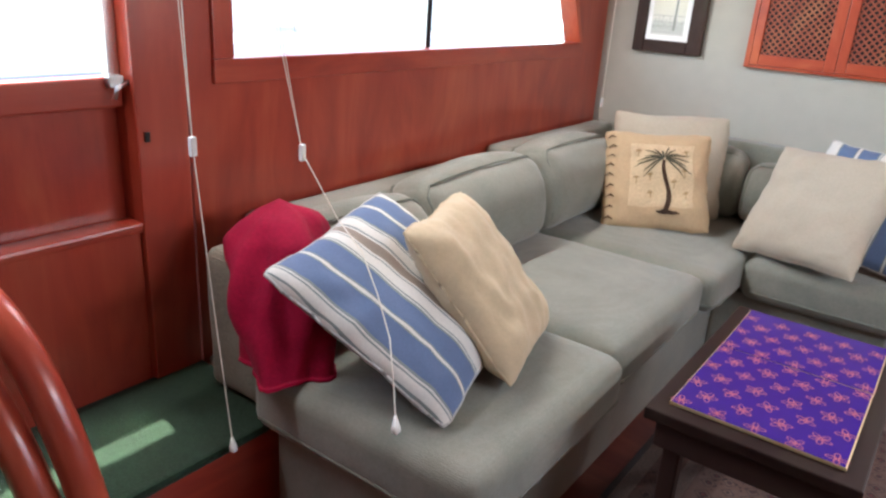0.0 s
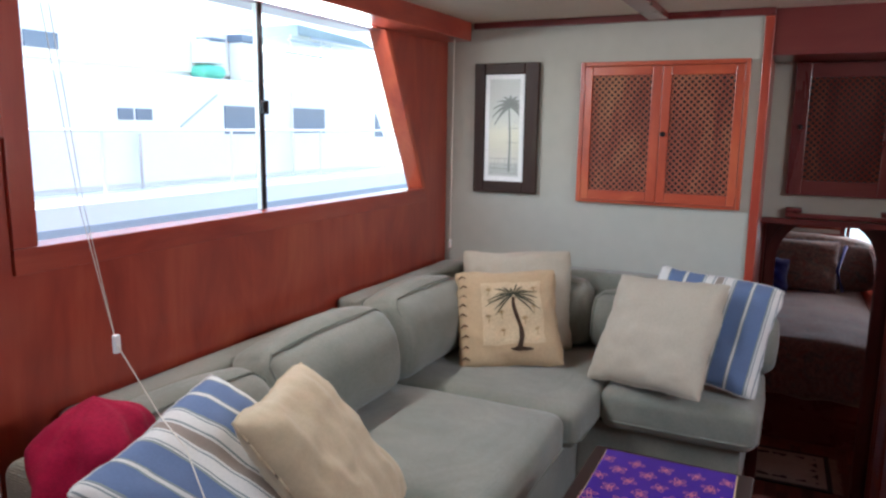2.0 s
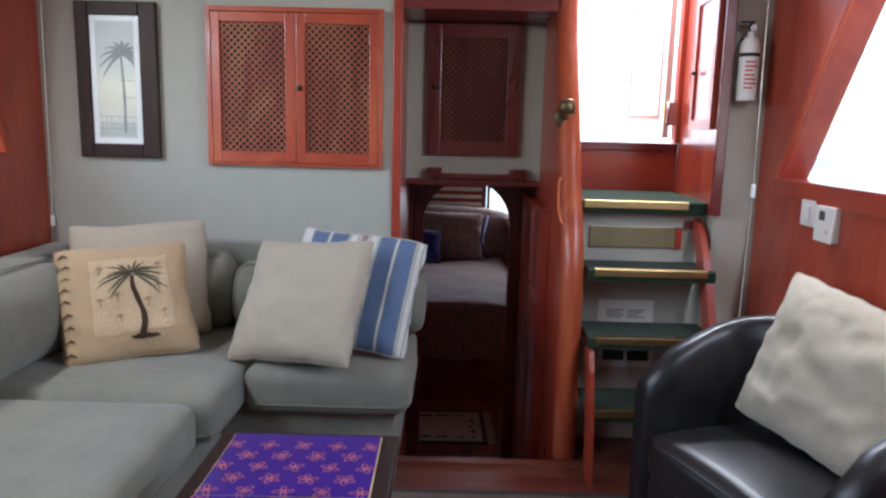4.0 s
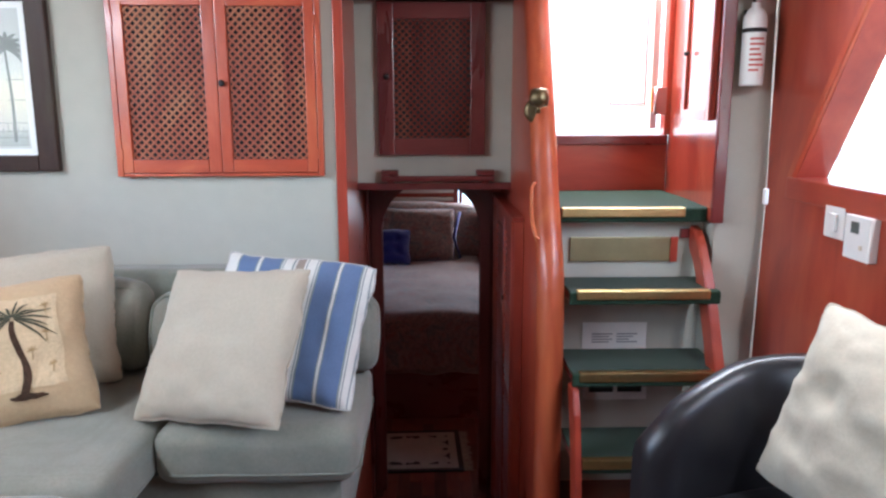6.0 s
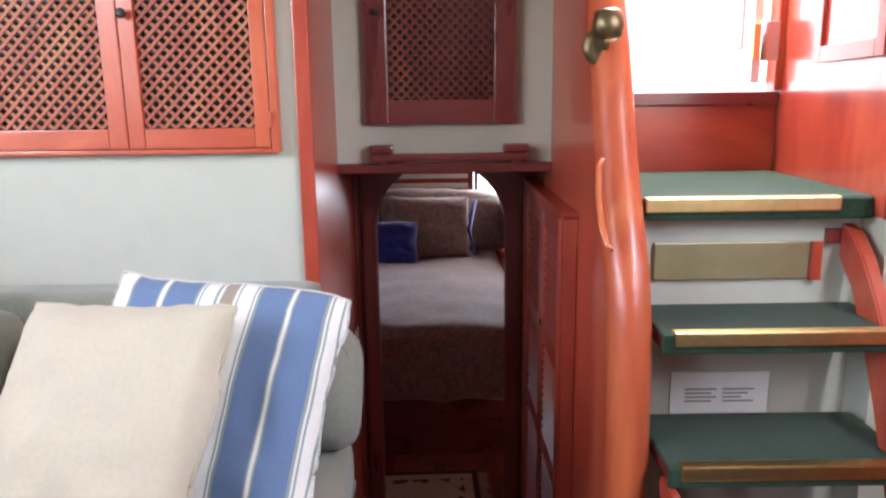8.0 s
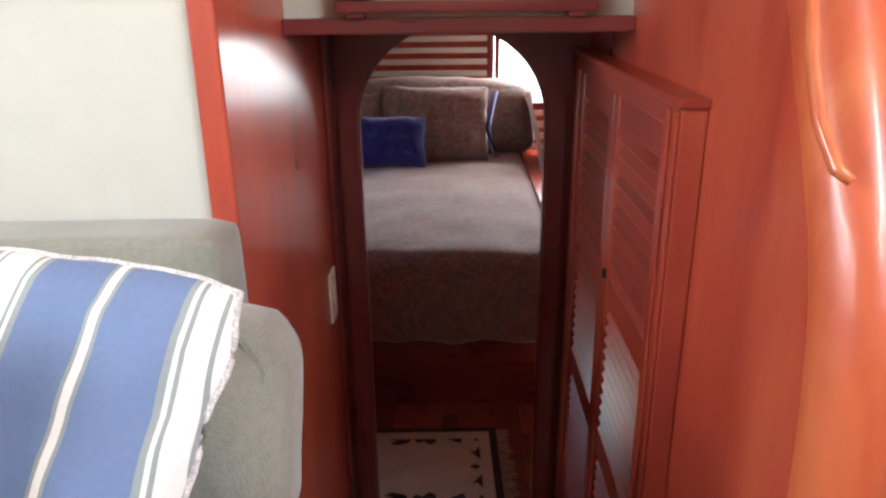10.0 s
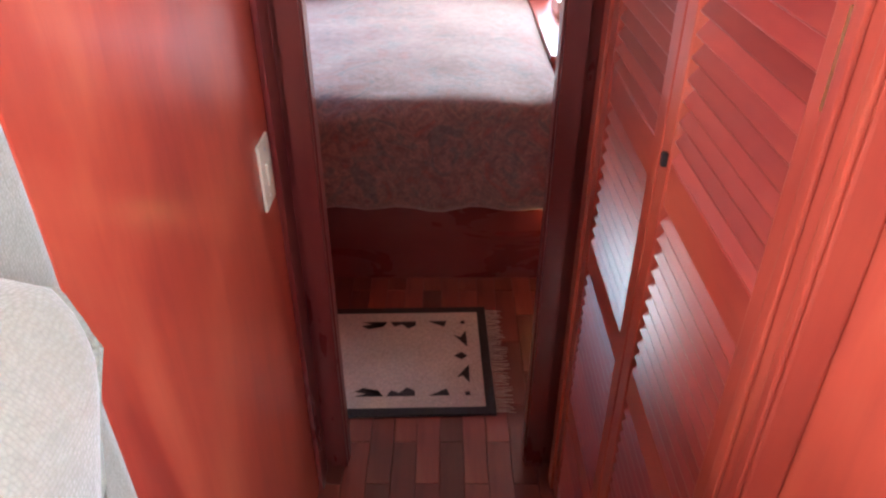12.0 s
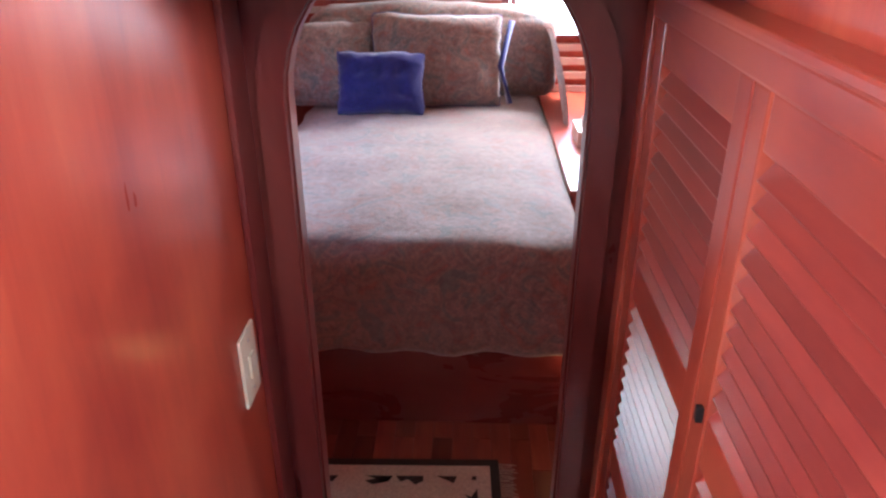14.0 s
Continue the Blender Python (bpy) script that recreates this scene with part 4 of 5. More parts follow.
mr = node(nt, "ShaderNodeMapRange")
mr.inputs["From Min"].default_value, mr.inputs["From Max"].default_value = 0.09, 0.58
nt.links.new(sp.outputs[2], mr.inputs[0])
nz = node(nt, "ShaderNodeTexNoise", Scale=17.0, Detail=7, Roughness=0.7)
ad = nt.nodes.new("ShaderNodeMath")
ad.operation = "MULTIPLY_ADD"
ad.inputs[1].default_value = 0.42
nt.links.new(nz.outputs[0], ad.inputs[0])
nt.links.new(mr.outputs[0], ad.inputs[2])
nt.links.new(ramp(nt, ad.outputs[0], [(0.05, (0.20, 0.20, 0.19)), (0.14, (0.50, 0.50, 0.47)), (0.30, (0.53, 0.52, 0.48)), (0.52, (0.60, 0.57, 0.46)), (0.66, (0.66, 0.62, 0.50)), (0.80, (0.54, 0.54, 0.49)), (1.0, (0.48, 0.48, 0.45))]), b_.inputs["Base Color"])
b_.inputs["Roughness"].default_value = 0.6
PRINT_BG = m
pr = part("print", B(-0.096, 0.074, -0.0135, -0.0125, 0.085, 0.588), PRINT_BG, PF, "faded beach scene with a palm")
INK = plain("grey_green_ink", (0.21, 0.22, 0.20), 0.7, vary=0.3, scale=200, relief=0)
bm = bmesh.new()
for k in range(14):
    z0 = 0.11 + k * 0.024
    box(bm, 0.014 + 0.004 * math.sin(k * 0.3), 0.026 - 0.0003 * k + 0.004 * math.sin(k * 0.3), -0.0142, -0.0137, z0, z0 + 0.0245)
for k in range(11):
    a = radians(-30 + 24 * k)
    px, pz = 0.022, 0.455
    for q in range(6):
        f0, f1 = q / 6, (q + 1) / 6
        A0 = (px + math.cos(a) * 0.10 * f0, pz + math.sin(a) * 0.10 * f0 - 0.05 * f0 * f0)
        A1 = (px + math.cos(a) * 0.10 * f1, pz + math.sin(a) * 0.10 * f1 - 0.05 * f1 * f1)
        w = 0.009 * (1 - f0) + 0.002
        x_lo, x_hi = -0.094, 0.072
        c = [(min(max(x, x_lo), x_hi), z) for x, z in ((A0[0] - w * math.sin(a), A0[1] + w * math.cos(a)), (A1[0] - w * math.sin(a), A1[1] + w * math.cos(a)), (A1[0] + w * math.sin(a), A1[1] - w * math.cos(a)), (A0[0] + w * math.sin(a), A0[1] - w * math.cos(a)))]
        if len({(round(x, 5), round(z, 5)) for x, z in c}) == 4:
            bm.faces.new([bm.verts.new((x, -0.0143 - 0.00004 * k, z)) for x, z in c])
for k in range(26):
    x0, z1 = -0.091 + k * 0.0062, 0.135 + 0.05 * abs(noise.noise(Vector((k * 0.31, 2.0, 0.0)))) + 0.012 * (k % 3)
    box(bm, x0, x0 + 0.0022, -0.0141, -0.0137, 0.100, z1)
for z0 in (0.096, 0.125, 0.148, 0.178, 0.262, 0.335):
    box(bm, -0.092 + 0.1 * (z0 > 0.2), 0.070, -0.01405, -0.0137, z0, z0 + 0.0022)
part("palm_drawing", bm, INK, pr)
g = part("pane", B(-0.1195, 0.1015, -0.0195, -0.0180, 0.0605, 0.6115), GLASS, PF)
g.visible_shadow = False

# ---- passage fittings ----
HB = thing("grab_rail", pose(0, 0, 0), "dark red wooden grab rail on the ledge above the arch", "rail")
part("bar", B(1.505, 1.995, 3.345, 3.372, 1.078, 1.102, bevel=0.008), DARK_X, HB)
part("block", B(1.505, 1.58, 3.343, 3.398, 1.103, 1.128, bevel=0.008), DARK_X, HB)
part("block", B(1.915, 1.995, 3.343, 3.398, 1.103, 1.128, bevel=0.008), DARK_X, HB)
part("foot", B(1.53, 1.56, 3.350, 3.398, 1.0705, 1.078), DARK_X, HB)
part("foot", B(1.94, 1.97, 3.350, 3.398, 1.0705, 1.078), DARK_X, HB)

GH = thing("grab_bar", pose(0, 0, 0), "light red varnished curved grab bar on the passage panel", "grab bar")
hp = [(2.070, 2.668, 1.135), (2.058, 2.660, 1.120), (2.054, 2.630, 1.06), (2.054, 2.596, 1.005), (2.060, 2.566, 0.968), (2.069, 2.556, 0.960)]
part("grip", tube(bmesh.new(), hp, [0.005, 0.0065, 0.007, 0.007, 0.0065, 0.005], 10), wood("light_varnish", (0.44, 0.105, 0.042), "z", 0.25), GH, "", True)

AGED = plain("aged_brass", (0.17, 0.125, 0.065), 0.42, 0.85, 0.35, 40)
SC = thing("wall_lamp", pose(2.092, 2.806, 1.375, 0, 0, 90), "small aged brass lamp on the passage panel", "lamp")
part("backplate", tube(bmesh.new(), [(0.010, 0, 0.0), (0.0, 0, 0.0), (-0.006, 0, 0)], [0.045, 0.045, 0.03], 18), AGED, SC, "", True)
part("arm", tube(bmesh.new(), [(-0.006, 0, 0), (-0.03, 0, -0.005), (-0.045, 0, 0.015)], 0.007, 8), AGED, SC, "", True)
part("cup", tube(bmesh.new(), [(-0.045, 0, 0.012), (-0.045, 0, 0.018), (-0.045, 0, 0.04), (-0.045, 0, 0.07), (-0.045, 0, 0.075)], [0.012, 0.03, 0.036, 0.03, 0.02], 16), AGED, SC, "", True)

SW = thing("light_switch", pose(1.4005, 3.685, 0.365), "ivory light switch plate on the red passage panel", "switch")
part("plate", B(0, 0.006, -0.038, 0.038, -0.068, 0.068, bevel=0.0025), IVORY, SW)
part("rocker", B(0.0061, 0.011, -0.012, 0.012, -0.022, 0.022, bevel=0.002), IVORY, SW)
for sz in (-0.048, 0.048):
    part("screw", tube(bmesh.new(), [(0.006, 0, sz), (0.0072, 0, sz)], 0.004, 8), STEEL, SW)

# louvred locker doors on the passage's starboard side
LOCK, LOCK_Y = wood("locker_wood", (0.32, 0.046, 0.026), "z"), wood("locker_wood_lengthwise", (0.32, 0.046, 0.026), "y")
LV = thing("louvred_locker", pose(0, 0, 0), "red wooden locker front with louvred doors along the passage", "locker")
part("casing", B(2.032, 2.0695, 2.922, 2.985, LOW + 0.002, 0.965, bevel=0.004), LOCK, LV)
part("casing", B(2.032, 2.0695, 3.755, 3.80, LOW + 0.002, 0.965, bevel=0.004), LOCK, LV)
part("casing", B(2.032, 2.0695, 2.9852, 3.7548, 0.930, 0.965, bevel=0.004), LOCK_Y, LV)
part("bead", B(2.026, 2.0318, 2.960, 2.978, LOW + 0.002, 0.960, bevel=0.0025), LOCK, LV)
part("bead", B(2.026, 2.0318, 2.923, 2.936, LOW + 0.002, 0.960, bevel=0.0025), LOCK, LV)
part("cap", B(2.024, 2.0695, 2.914, 3.81, 0.9655, 0.980, bevel=0.004), LOCK_Y, LV)
SLAT = wood("slat_wood", (0.30, 0.044, 0.027), "y", 0.33, 0.25, 0.5, coat_rough=0.3)


def varied(mat, lo, hi):
    """Pieces of one material that differ a little in tone."""
    nt = mat.node_tree
    info, hsv, rv = nt.nodes.new("ShaderNodeObjectInfo"), nt.nodes.new("ShaderNodeHueSaturation"), nt.nodes.new("ShaderNodeMapRange")
    b = nt.nodes["Principled BSDF"]
    old = b.inputs["Base Color"].links[0].from_socket
    rv.inputs["To Min"].default_value, rv.inputs["To Max"].default_value = lo, hi
    nt.links.new(info.outputs["Random"], rv.inputs[0])
    nt.links.new(rv.outputs[0], hsv.inputs["Value"])
    nt.links.new(old, hsv.inputs["Color"])
    nt.links.new(hsv.outputs[0], b.inputs["Base Color"])


varied(SLAT, 0.8, 1.2)


def louvred_door(y0, y1, near, far):
    """Stiles, rails and slats that slope down and out, their lower edges flush with the front."""
    d = part("door", B(2.038, 2.0695, y0, y0 + near, LOW + 0.02, 0.928, bevel=0.003), LOCK, LV)
    part("stile", B(2.038, 2.0695, y1 - far, y1, LOW + 0.02, 0.928, bevel=0.003), LOCK, d)
    a, b = y0 + near + 0.0002, y1 - far - 0.0002
    for z0, z1 in ((0.872, 0.928), (0.50, 0.565), (0.135, 0.20), (-0.30, -0.235), (LOW + 0.02, -0.55)):
        part("rail", B(2.0405, 2.0695, a, b, z0, z1, bevel=0.003), LOCK_Y, d)
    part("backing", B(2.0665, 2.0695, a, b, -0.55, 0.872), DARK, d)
    bm = B(-0.0026, 0.0026, a, b, -0.0185, 0.0185, bevel=0.0014, segments=1)
    bmesh.ops.transform(bm, matrix=Matrix.Rotation(radians(37), 4, "Y"), verts=bm.verts)
    me = bpy.data.meshes.new("slat")
    bm.to_mesh(me)
    bm.free()
    me.materials.append(SLAT)
    for z0, z1 in ((0.565, 0.872), (0.20, 0.50), (-0.235, 0.135), (-0.55, -0.30)):
        k = max(1, int((z1 - z0) / 0.0262))
        for i in range(k):
            s = new("slat", me)
            s.parent = d
            s.location = (2.0533, 0, z0 + (i + 0.5) * (z1 - z0) / k)
    return d


d = louvred_door(2.988, 3.362, 0.036, 0.040)
louvred_door(3.365, 3.752, 0.040, 0.046)
part("catch", B(2.030, 2.038, 3.326, 3.336, 0.555, 0.575, bevel=0.002), BLACK, d)
part("hinge", B(2.034, 2.038, 2.987, 2.995, 0.77, 0.85), BRASS, d)

# ---- stairs to the upper door ----
ST = thing("stairs", pose(0, 0, 0), "steep red wooden stairs with green carpeted treads and brass edges", "stairs")
EDGE = [(2.30, 0.0), (2.335, 0.22), (2.385, 0.42), (2.45, 0.58), (2.52, 0.73), (2.58, 0.83), (2.65, 0.92), (2.70, 0.965), (2.742, 0.975)]
BACK = [(2.742, 0.90), (2.68, 0.84), (2.62, 0.74), (2.56, 0.62), (2.49, 0.46), (2.43, 0.28), (2.39, 0.0)]
part("stringer", prism(bmesh.new(), EDGE + BACK, "x", 2.632, 2.664, 0.004), MAHOG, ST)
part("stringer", prism(bmesh.new(), EDGE[:3] + [(2.42, 0.49), (2.50, 0.49)] + BACK[5:], "x", 2.168, 2.190, 0.004), MAHOG, ST)
for yf, z in ((2.369, 0.275), (2.448, 0.538), (2.53, 0.79)):
    tr = part("tread", B(2.176, 2.668, yf + 0.012, min(yf + 0.25, 2.745), z - 0.042, z - 0.012, bevel=0.006), DARK_X, ST)
    part("carpet", B(2.172, 2.672, yf + 0.004, min(yf + 0.25, 2.746), z - 0.0118, z, bevel=0.006), CARPET, tr, "green tread carpet")
    part("carpet_nose", B(2.172, 2.672, yf - 0.004, yf + 0.0118, z - 0.046, z - 0.002, bevel=0.007), CARPET, tr, "green carpet nosing")
    part("brass_edge", B(2.195, 2.635, yf - 0.010, yf + 0.018, z - 0.028, z + 0.004, bevel=0.004), BRASS, tr, "polished brass edge strip")
part("carpet", B(2.165, 2.700, 2.70, 3.288, 1.031, 1.044, bevel=0.005), CARPET, ST, "green landing carpet")
part("carpet_nose", B(2.165, 2.669, 2.682, 2.6998, 0.995, 1.043, bevel=0.008), CARPET, ST)
part("brass_edge", B(2.168, 2.592, 2.674, 2.70, 1.014, 1.048, bevel=0.004), BRASS, ST, "polished brass edge strip")
part("plate", B(2.21, 2.585, 2.738, 2.7495, 0.848, 0.935, bevel=0.002), plain("tarnished_brass", (0.34, 0.30, 0.17), 0.42, 0.75, 0.25, 12), ST, "tarnished brass kick plate")
part("bracket", B(2.60, 2.632, 2.735, 2.749, 0.93, 0.965, bevel=0.002), DARK, ST)
part("bracket", B(2.565, 2.59, 2.728, 2.7378, 0.846, 0.937, bevel=0.002), MAHOG, ST)

NT = thing("notice", pose(2.265, 2.7485, 0.515), "white printed notice on the wall behind the stairs", "notice")
part("sheet", B(0, 0.235, -0.004, 0, 0, 0.105, bevel=0.001), WHITEP, NT)
GREYINK = plain("grey_ink", (0.25, 0.25, 0.26), 0.8, vary=0.1, relief=0)
for r in range(4):
    part("text_line", B(0.035, 0.11 - 0.012 * (r % 2), -0.0052, -0.0042, 0.060 - r * 0.010, 0.064 - r * 0.010), GREYINK, NT)
    part("text_line", B(0.125, 0.20 - 0.015 * (r % 3), -0.0052, -0.0042, 0.060 - r * 0.010, 0.064 - r * 0.010), GREYINK, NT)
VT = thing("vent", pose(2.275, 2.7485, 0.325), "white vent with two dark openings behind the stairs", "vent")
part("frame", B(0, 0.235, -0.006, 0, 0, 0.10, bevel=0.002), WHITEP, VT)
for r in (0.02, 0.125):
    part("opening", B(r, r + 0.09, -0.0075, -0.0062, 0.03, 0.075), BLACK, VT)

# cupboard door beside the landing
WC = thing("cupboard_door", pose(2.6695, 2.675, 1.34, 0, 0, -4.3), "pale-lit red wooden cupboard door with a black knob", "cupboard")
part("panel", B(-0.012, 0, 0, 0.345, 0, 0.56, bevel=0.003), bpy.data.materials["high_gloss_mahogany"], WC)
for a, b in ((0.0, 0.04), (0.305, 0.345)):
    part("stile", B(-0.022, -0.0122, a, b, 0, 0.56, bevel=0.002), MAHOG, WC)
for a, b in ((0.0, 0.04), (0.52, 0.56)):
    part("rail", B(-0.022, -0.0122, 0.0402, 0.3048, a, b, bevel=0.002), MAHOG_Y, WC)
part("knob", tube(bmesh.new(), [(-0.022, 0.275, 0.24), (-0.034, 0.275, 0.24), (-0.04, 0.275, 0.24)], [0.006, 0.011, 0.007], 12), BLACK, WC, "", True)
HG = thing("hinge", pose(2.652, 3.262, 1.36), "steel hinge on the upper door's jamb", "hinge")
part("leaf", B(0.0, 0.045, 0, 0.007, 0, 0.11, bevel=0.002), STEEL, HG)
part("knuckle", tube(bmesh.new(), [(0.0, 0, 0), (0.0, 0, 0.11)], 0.008, 10), STEEL, HG, "", True)

# extinguisher, thermostat, switch on the starboard side
FE = thing("fire_extinguisher", pose(2.752, 2.606, 1.45), "small white fire extinguisher strapped to the wall", "extinguisher")
prof = [(0.034, 0.0), (0.036, 0.006), (0.036, 0.20), (0.034, 0.215), (0.026, 0.232), (0.014, 0.243), (0.013, 0.258)]
part("cylinder", tube(bmesh.new(), [(0, 0, z) for _, z in prof], [r for r, _ in prof], 24), WHITEP, FE, "white painted cylinder", True)
part("valve", tube(bmesh.new(), [(0, 0, 0.258), (0, 0, 0.285), (0, 0, 0.29)], [0.012, 0.012, 0.008], 12), BLACK, FE, "", True)
part("handle", B(-0.045, 0.012, -0.008, 0.008, 0.272, 0.280, bevel=0.002), BLACK, FE)
part("handle", B(-0.040, 0.010, -0.008, 0.008, 0.290, 0.297, bevel=0.002), BLACK, FE)
part("gauge", tube(bmesh.new(), [(0.0, -0.012, 0.270), (0.0, -0.022, 0.270)], 0.012, 14), STEEL, FE)
part("strap", tube(bmesh.new(), [(0, 0, 0.165), (0, 0, 0.178)], 0.0375, 24), BLACK, FE, "black strap", True)
part("bracket", B(-0.02, 0.02, 0.036, 0.0435, 0.05, 0.24), BLACK, FE)
REDINK = plain("red_ink", (0.55, 0.10, 0.08), 0.6, vary=0.1, relief=0)
for r in range(7):
    bm = bmesh.new()
    vs = []
    z0 = 0.045 + r * 0.016
    for a in range(9):
        t = radians(-130 + a * 10 * (0.6 + 0.4 * ((r * 3) % 4) / 3))
        vs.append([bm.verts.new((0.0366 * math.cos(t), 0.0366 * math.sin(t), z)) for z in (z0, z0 + 0.007)])
    for p, q in zip(vs, vs[1:]):
        bm.faces.new((p[0], q[0], q[1], p[1]))
    part("text_line", bm, REDINK, FE)
TH = thing("thermostat", pose(2.8495, 2.07, 0.985), "white wall thermostat with a dark display", "thermostat")
part("case", B(-0.028, 0, -0.055, 0.055, 0, 0.115, bevel=0.004), WHITEP, TH)
part("display", B(-0.0295, -0.0282, -0.01, 0.025, 0.07, 0.10), plain("dark_display", (0.10, 0.12, 0.11), 0.2), TH)
part("button", B(-0.031, -0.0282, -0.03, -0.018, 0.03, 0.042, bevel=0.001), IVORY, TH)
WS = thing("wall_socket", pose(2.8495, 2.205, 1.02), "white wall switch beside the thermostat", "switch")
part("plate", B(-0.012, 0, -0.05, 0.05, 0, 0.09, bevel=0.003), WHITEP, WS)
part("rocker", B(-0.02, -0.0122, -0.018, 0.018, 0.02, 0.07, bevel=0.003), WHITEP, WS)

# ---- tub armchair ----
AC = thing("armchair", pose(2.615, 1.645, 0.0, 0, 0, -72), "black leather tub armchair with sloping arms", "armchair")
bm = bmesh.new()
spine = [(-0.37, -0.27), (-0.37, -0.18), (-0.37, -0.09)]
spine += [(-0.37 * math.cos(a), -0.02 + 0.21 * math.sin(a)) for a in [k * math.pi / 20 for k in range(21)]]
spine += [(0.37, -0.09), (0.37, -0.18), (0.37, -0.27)]
sect = [(0.042, 0), (0.045, 0.3), (0.05, 0.72), (0.048, 0.88), (0.038, 0.96), (0.02, 0.995), (-0.02, 0.995), (-0.038, 0.96), (-0.048, 0.88), (-0.05, 0.72), (-0.045, 0.3), (-0.042, 0)]
rings = []
for i, (x, y) in enumerate(spine):
    a, b = spine[max(i - 1, 0)], spine[min(i + 1, len(spine) - 1)]
    n = Vector((b[1] - a[1], a[0] - b[0])).normalized()
    f = max(0.0, min(1.0, (y + 0.27) / 0.45))
    top = 0.595 + 0.20 * f ** 0.8
    end = 1 - (0.06 if i in (0, len(spine) - 1) else 0)
    rings.append([bm.verts.new((x + n.x * o * end, y + n.y * o * end, 0.05 + (top - 0.05) * h * end)) for o, h in sect])
for a, b in zip(rings, rings[1:]):
    for k in range(len(sect)):
        bm.faces.new((a[k], a[(k + 1) % len(sect)], b[(k + 1) % len(sect)], b[k]))
bm.faces.new(rings[0])
bm.faces.new(rings[-1][::-1])
part("shell", bm, LEATHER, AC, "glossy black leather arms and back", True)
part("seat", soft(-0.315, 0.315, -0.295, 0.14, 0.27, 0.42, 0.04, 0.03), LEATHER, AC, "", True)
part("front_panel", B(-0.315, 0.315, -0.27, -0.23, 0.06, 0.268, bevel=0.01), LEATHER, AC)
bm = bmesh.new()
tube(bm, [(-0.25, -0.299, 0.395), (-0.1, -0.303, 0.408), (0.1, -0.303, 0.408), (0.25, -0.299, 0.395)], 0.005, 6)
part("piping", bm, LEATHER, AC)
for lx in (-0.28, 0.28):
    for ly in (-0.23, 0.09):
        part("leg", tube(bmesh.new(), [(lx, ly, 0.013), (lx, ly, 0.055)], [0.016, 0.022], 12), DARK, AC, "", True)
CH = pose(2.615, 1.645, 0.0, 0, 0, -72)
scatter("scatter_cushion", CH @ pose(-0.02, 0.0, 0.462, -20, 6, 4), 0.50, 0.45, 0.14, cloth("cream_canvas", (0.54, 0.485, 0.375), 500, 0.06, 0.18, 0.15), "plain cream cushion in the black armchair", 23, crease=0.017)

# ---- rug ----
m, nt, b_ = shader("patterned_rug")
v = coords(nt)
vor = node(nt, "ShaderNodeTexVoronoi", Scale=17.0, Randomness=0.35)
vor.distance = "MANHATTAN"
vor2 = node(nt, "ShaderNodeTexVoronoi", Scale=42.0, Randomness=0.8)
wv = node(nt, "ShaderNodeTexNoise", Scale=220.0, Detail=3)
for n_ in (vor, vor2, wv):
    nt.links.new(v, n_.inputs["Vector"])
c1 = ramp(nt, vor.outputs["Distance"], [(0.0, (0.085, 0.022, 0.022)), (0.18, (0.016, 0.012, 0.013)), (0.30, (0.105, 0.062, 0.05)), (0.44, (0.03, 0.02, 0.02)), (0.52, (0.085, 0.05, 0.042))], True)
c2 = ramp(nt, vor2.outputs["Distance"], [(0.0, (0.25, 0.16, 0.15)), (0.2, (0.9, 0.85, 0.8)), (0.6, (1, 1, 1))], True)
mu = nt.nodes.new("ShaderNodeMix")
mu.data_type, mu.blend_type = "RGBA", "MULTIPLY"
mu.inputs[0].default_value = 0.85
nt.links.new(c1, mu.inputs[6])
nt.links.new(c2, mu.inputs[7])
nt.links.new(mu.outputs[2], b_.inputs["Base Color"])
b_.inputs["Roughness"].default_value = 0.95
bump(nt, b_, wv.outputs[0], 0.6, 0.003)
RUG = m
RG = thing("rug", pose(1.7, 0.6, 0), "worn dark brown and rose patterned oriental rug", "rug")
part("field", B(-0.62, 0.62, -1.35, 1.46, 0.001, 0.010), RUG, RG)
DKW = cloth("dark_wool", (0.035, 0.03, 0.03), 300, 0.3)
CRW = cloth("cream_wool", (0.15, 0.105, 0.08), 300, 0.3)
for x0, x1, y0, y1, mt, zt in ((-0.80, 0.80, 1.46, 1.50, CRW, 0.0102), (-0.80, 0.80, 1.50, 1.535, RUG, 0.0104), (-0.80, 0.80, 1.535, 1.60, CRW, 0.0102), (-0.80, 0.80, 1.60, 1.622, DKW, 0.0115),
                               (-0.665, -0.62, -1.35, 1.4599, CRW, 0.0103), (-0.745, -0.665, -1.35, 1.4599, RUG, 0.0101), (-0.79, -0.745, -1.35, 1.4599, CRW, 0.0102), (-0.81, -0.79, -1.35, 1.622, DKW, 0.0112), (0.62, 0.80, -1.35, 1.4599, RUG, 0.0101)):
    part("border", B(x0, x1, y0, y1, 0.001, zt), mt, RG)

# ---- cabin things ----
m, nt, b_ = shader("mottled_quilt")
v = coords(nt)
na = node(nt, "ShaderNodeTexNoise", Scale=9.0, Detail=4, Distortion=2.2)
nb = node(nt, "ShaderNodeTexNoise", Scale=42.0, Detail=6, Roughness=0.75, Distortion=0.8)
for n_ in (na, nb):
    nt.links.new(v, n_.inputs["Vector"])
ca = ramp(nt, na.outputs[0], [(0.36, (0.26, 0.125, 0.10)), (0.46, (0.20, 0.15, 0.14)), (0.52, (0.29, 0.19, 0.165)), (0.62, (0.155, 0.15, 0.145))])
cb = ramp(nt, nb.outputs[0], [(0.36, (0.58, 0.54, 0.54)), (0.64, (1.15, 1.08, 1.07))])
mu = nt.nodes.new("ShaderNodeMix")
mu.data_type, mu.blend_type = "RGBA", "MULTIPLY"
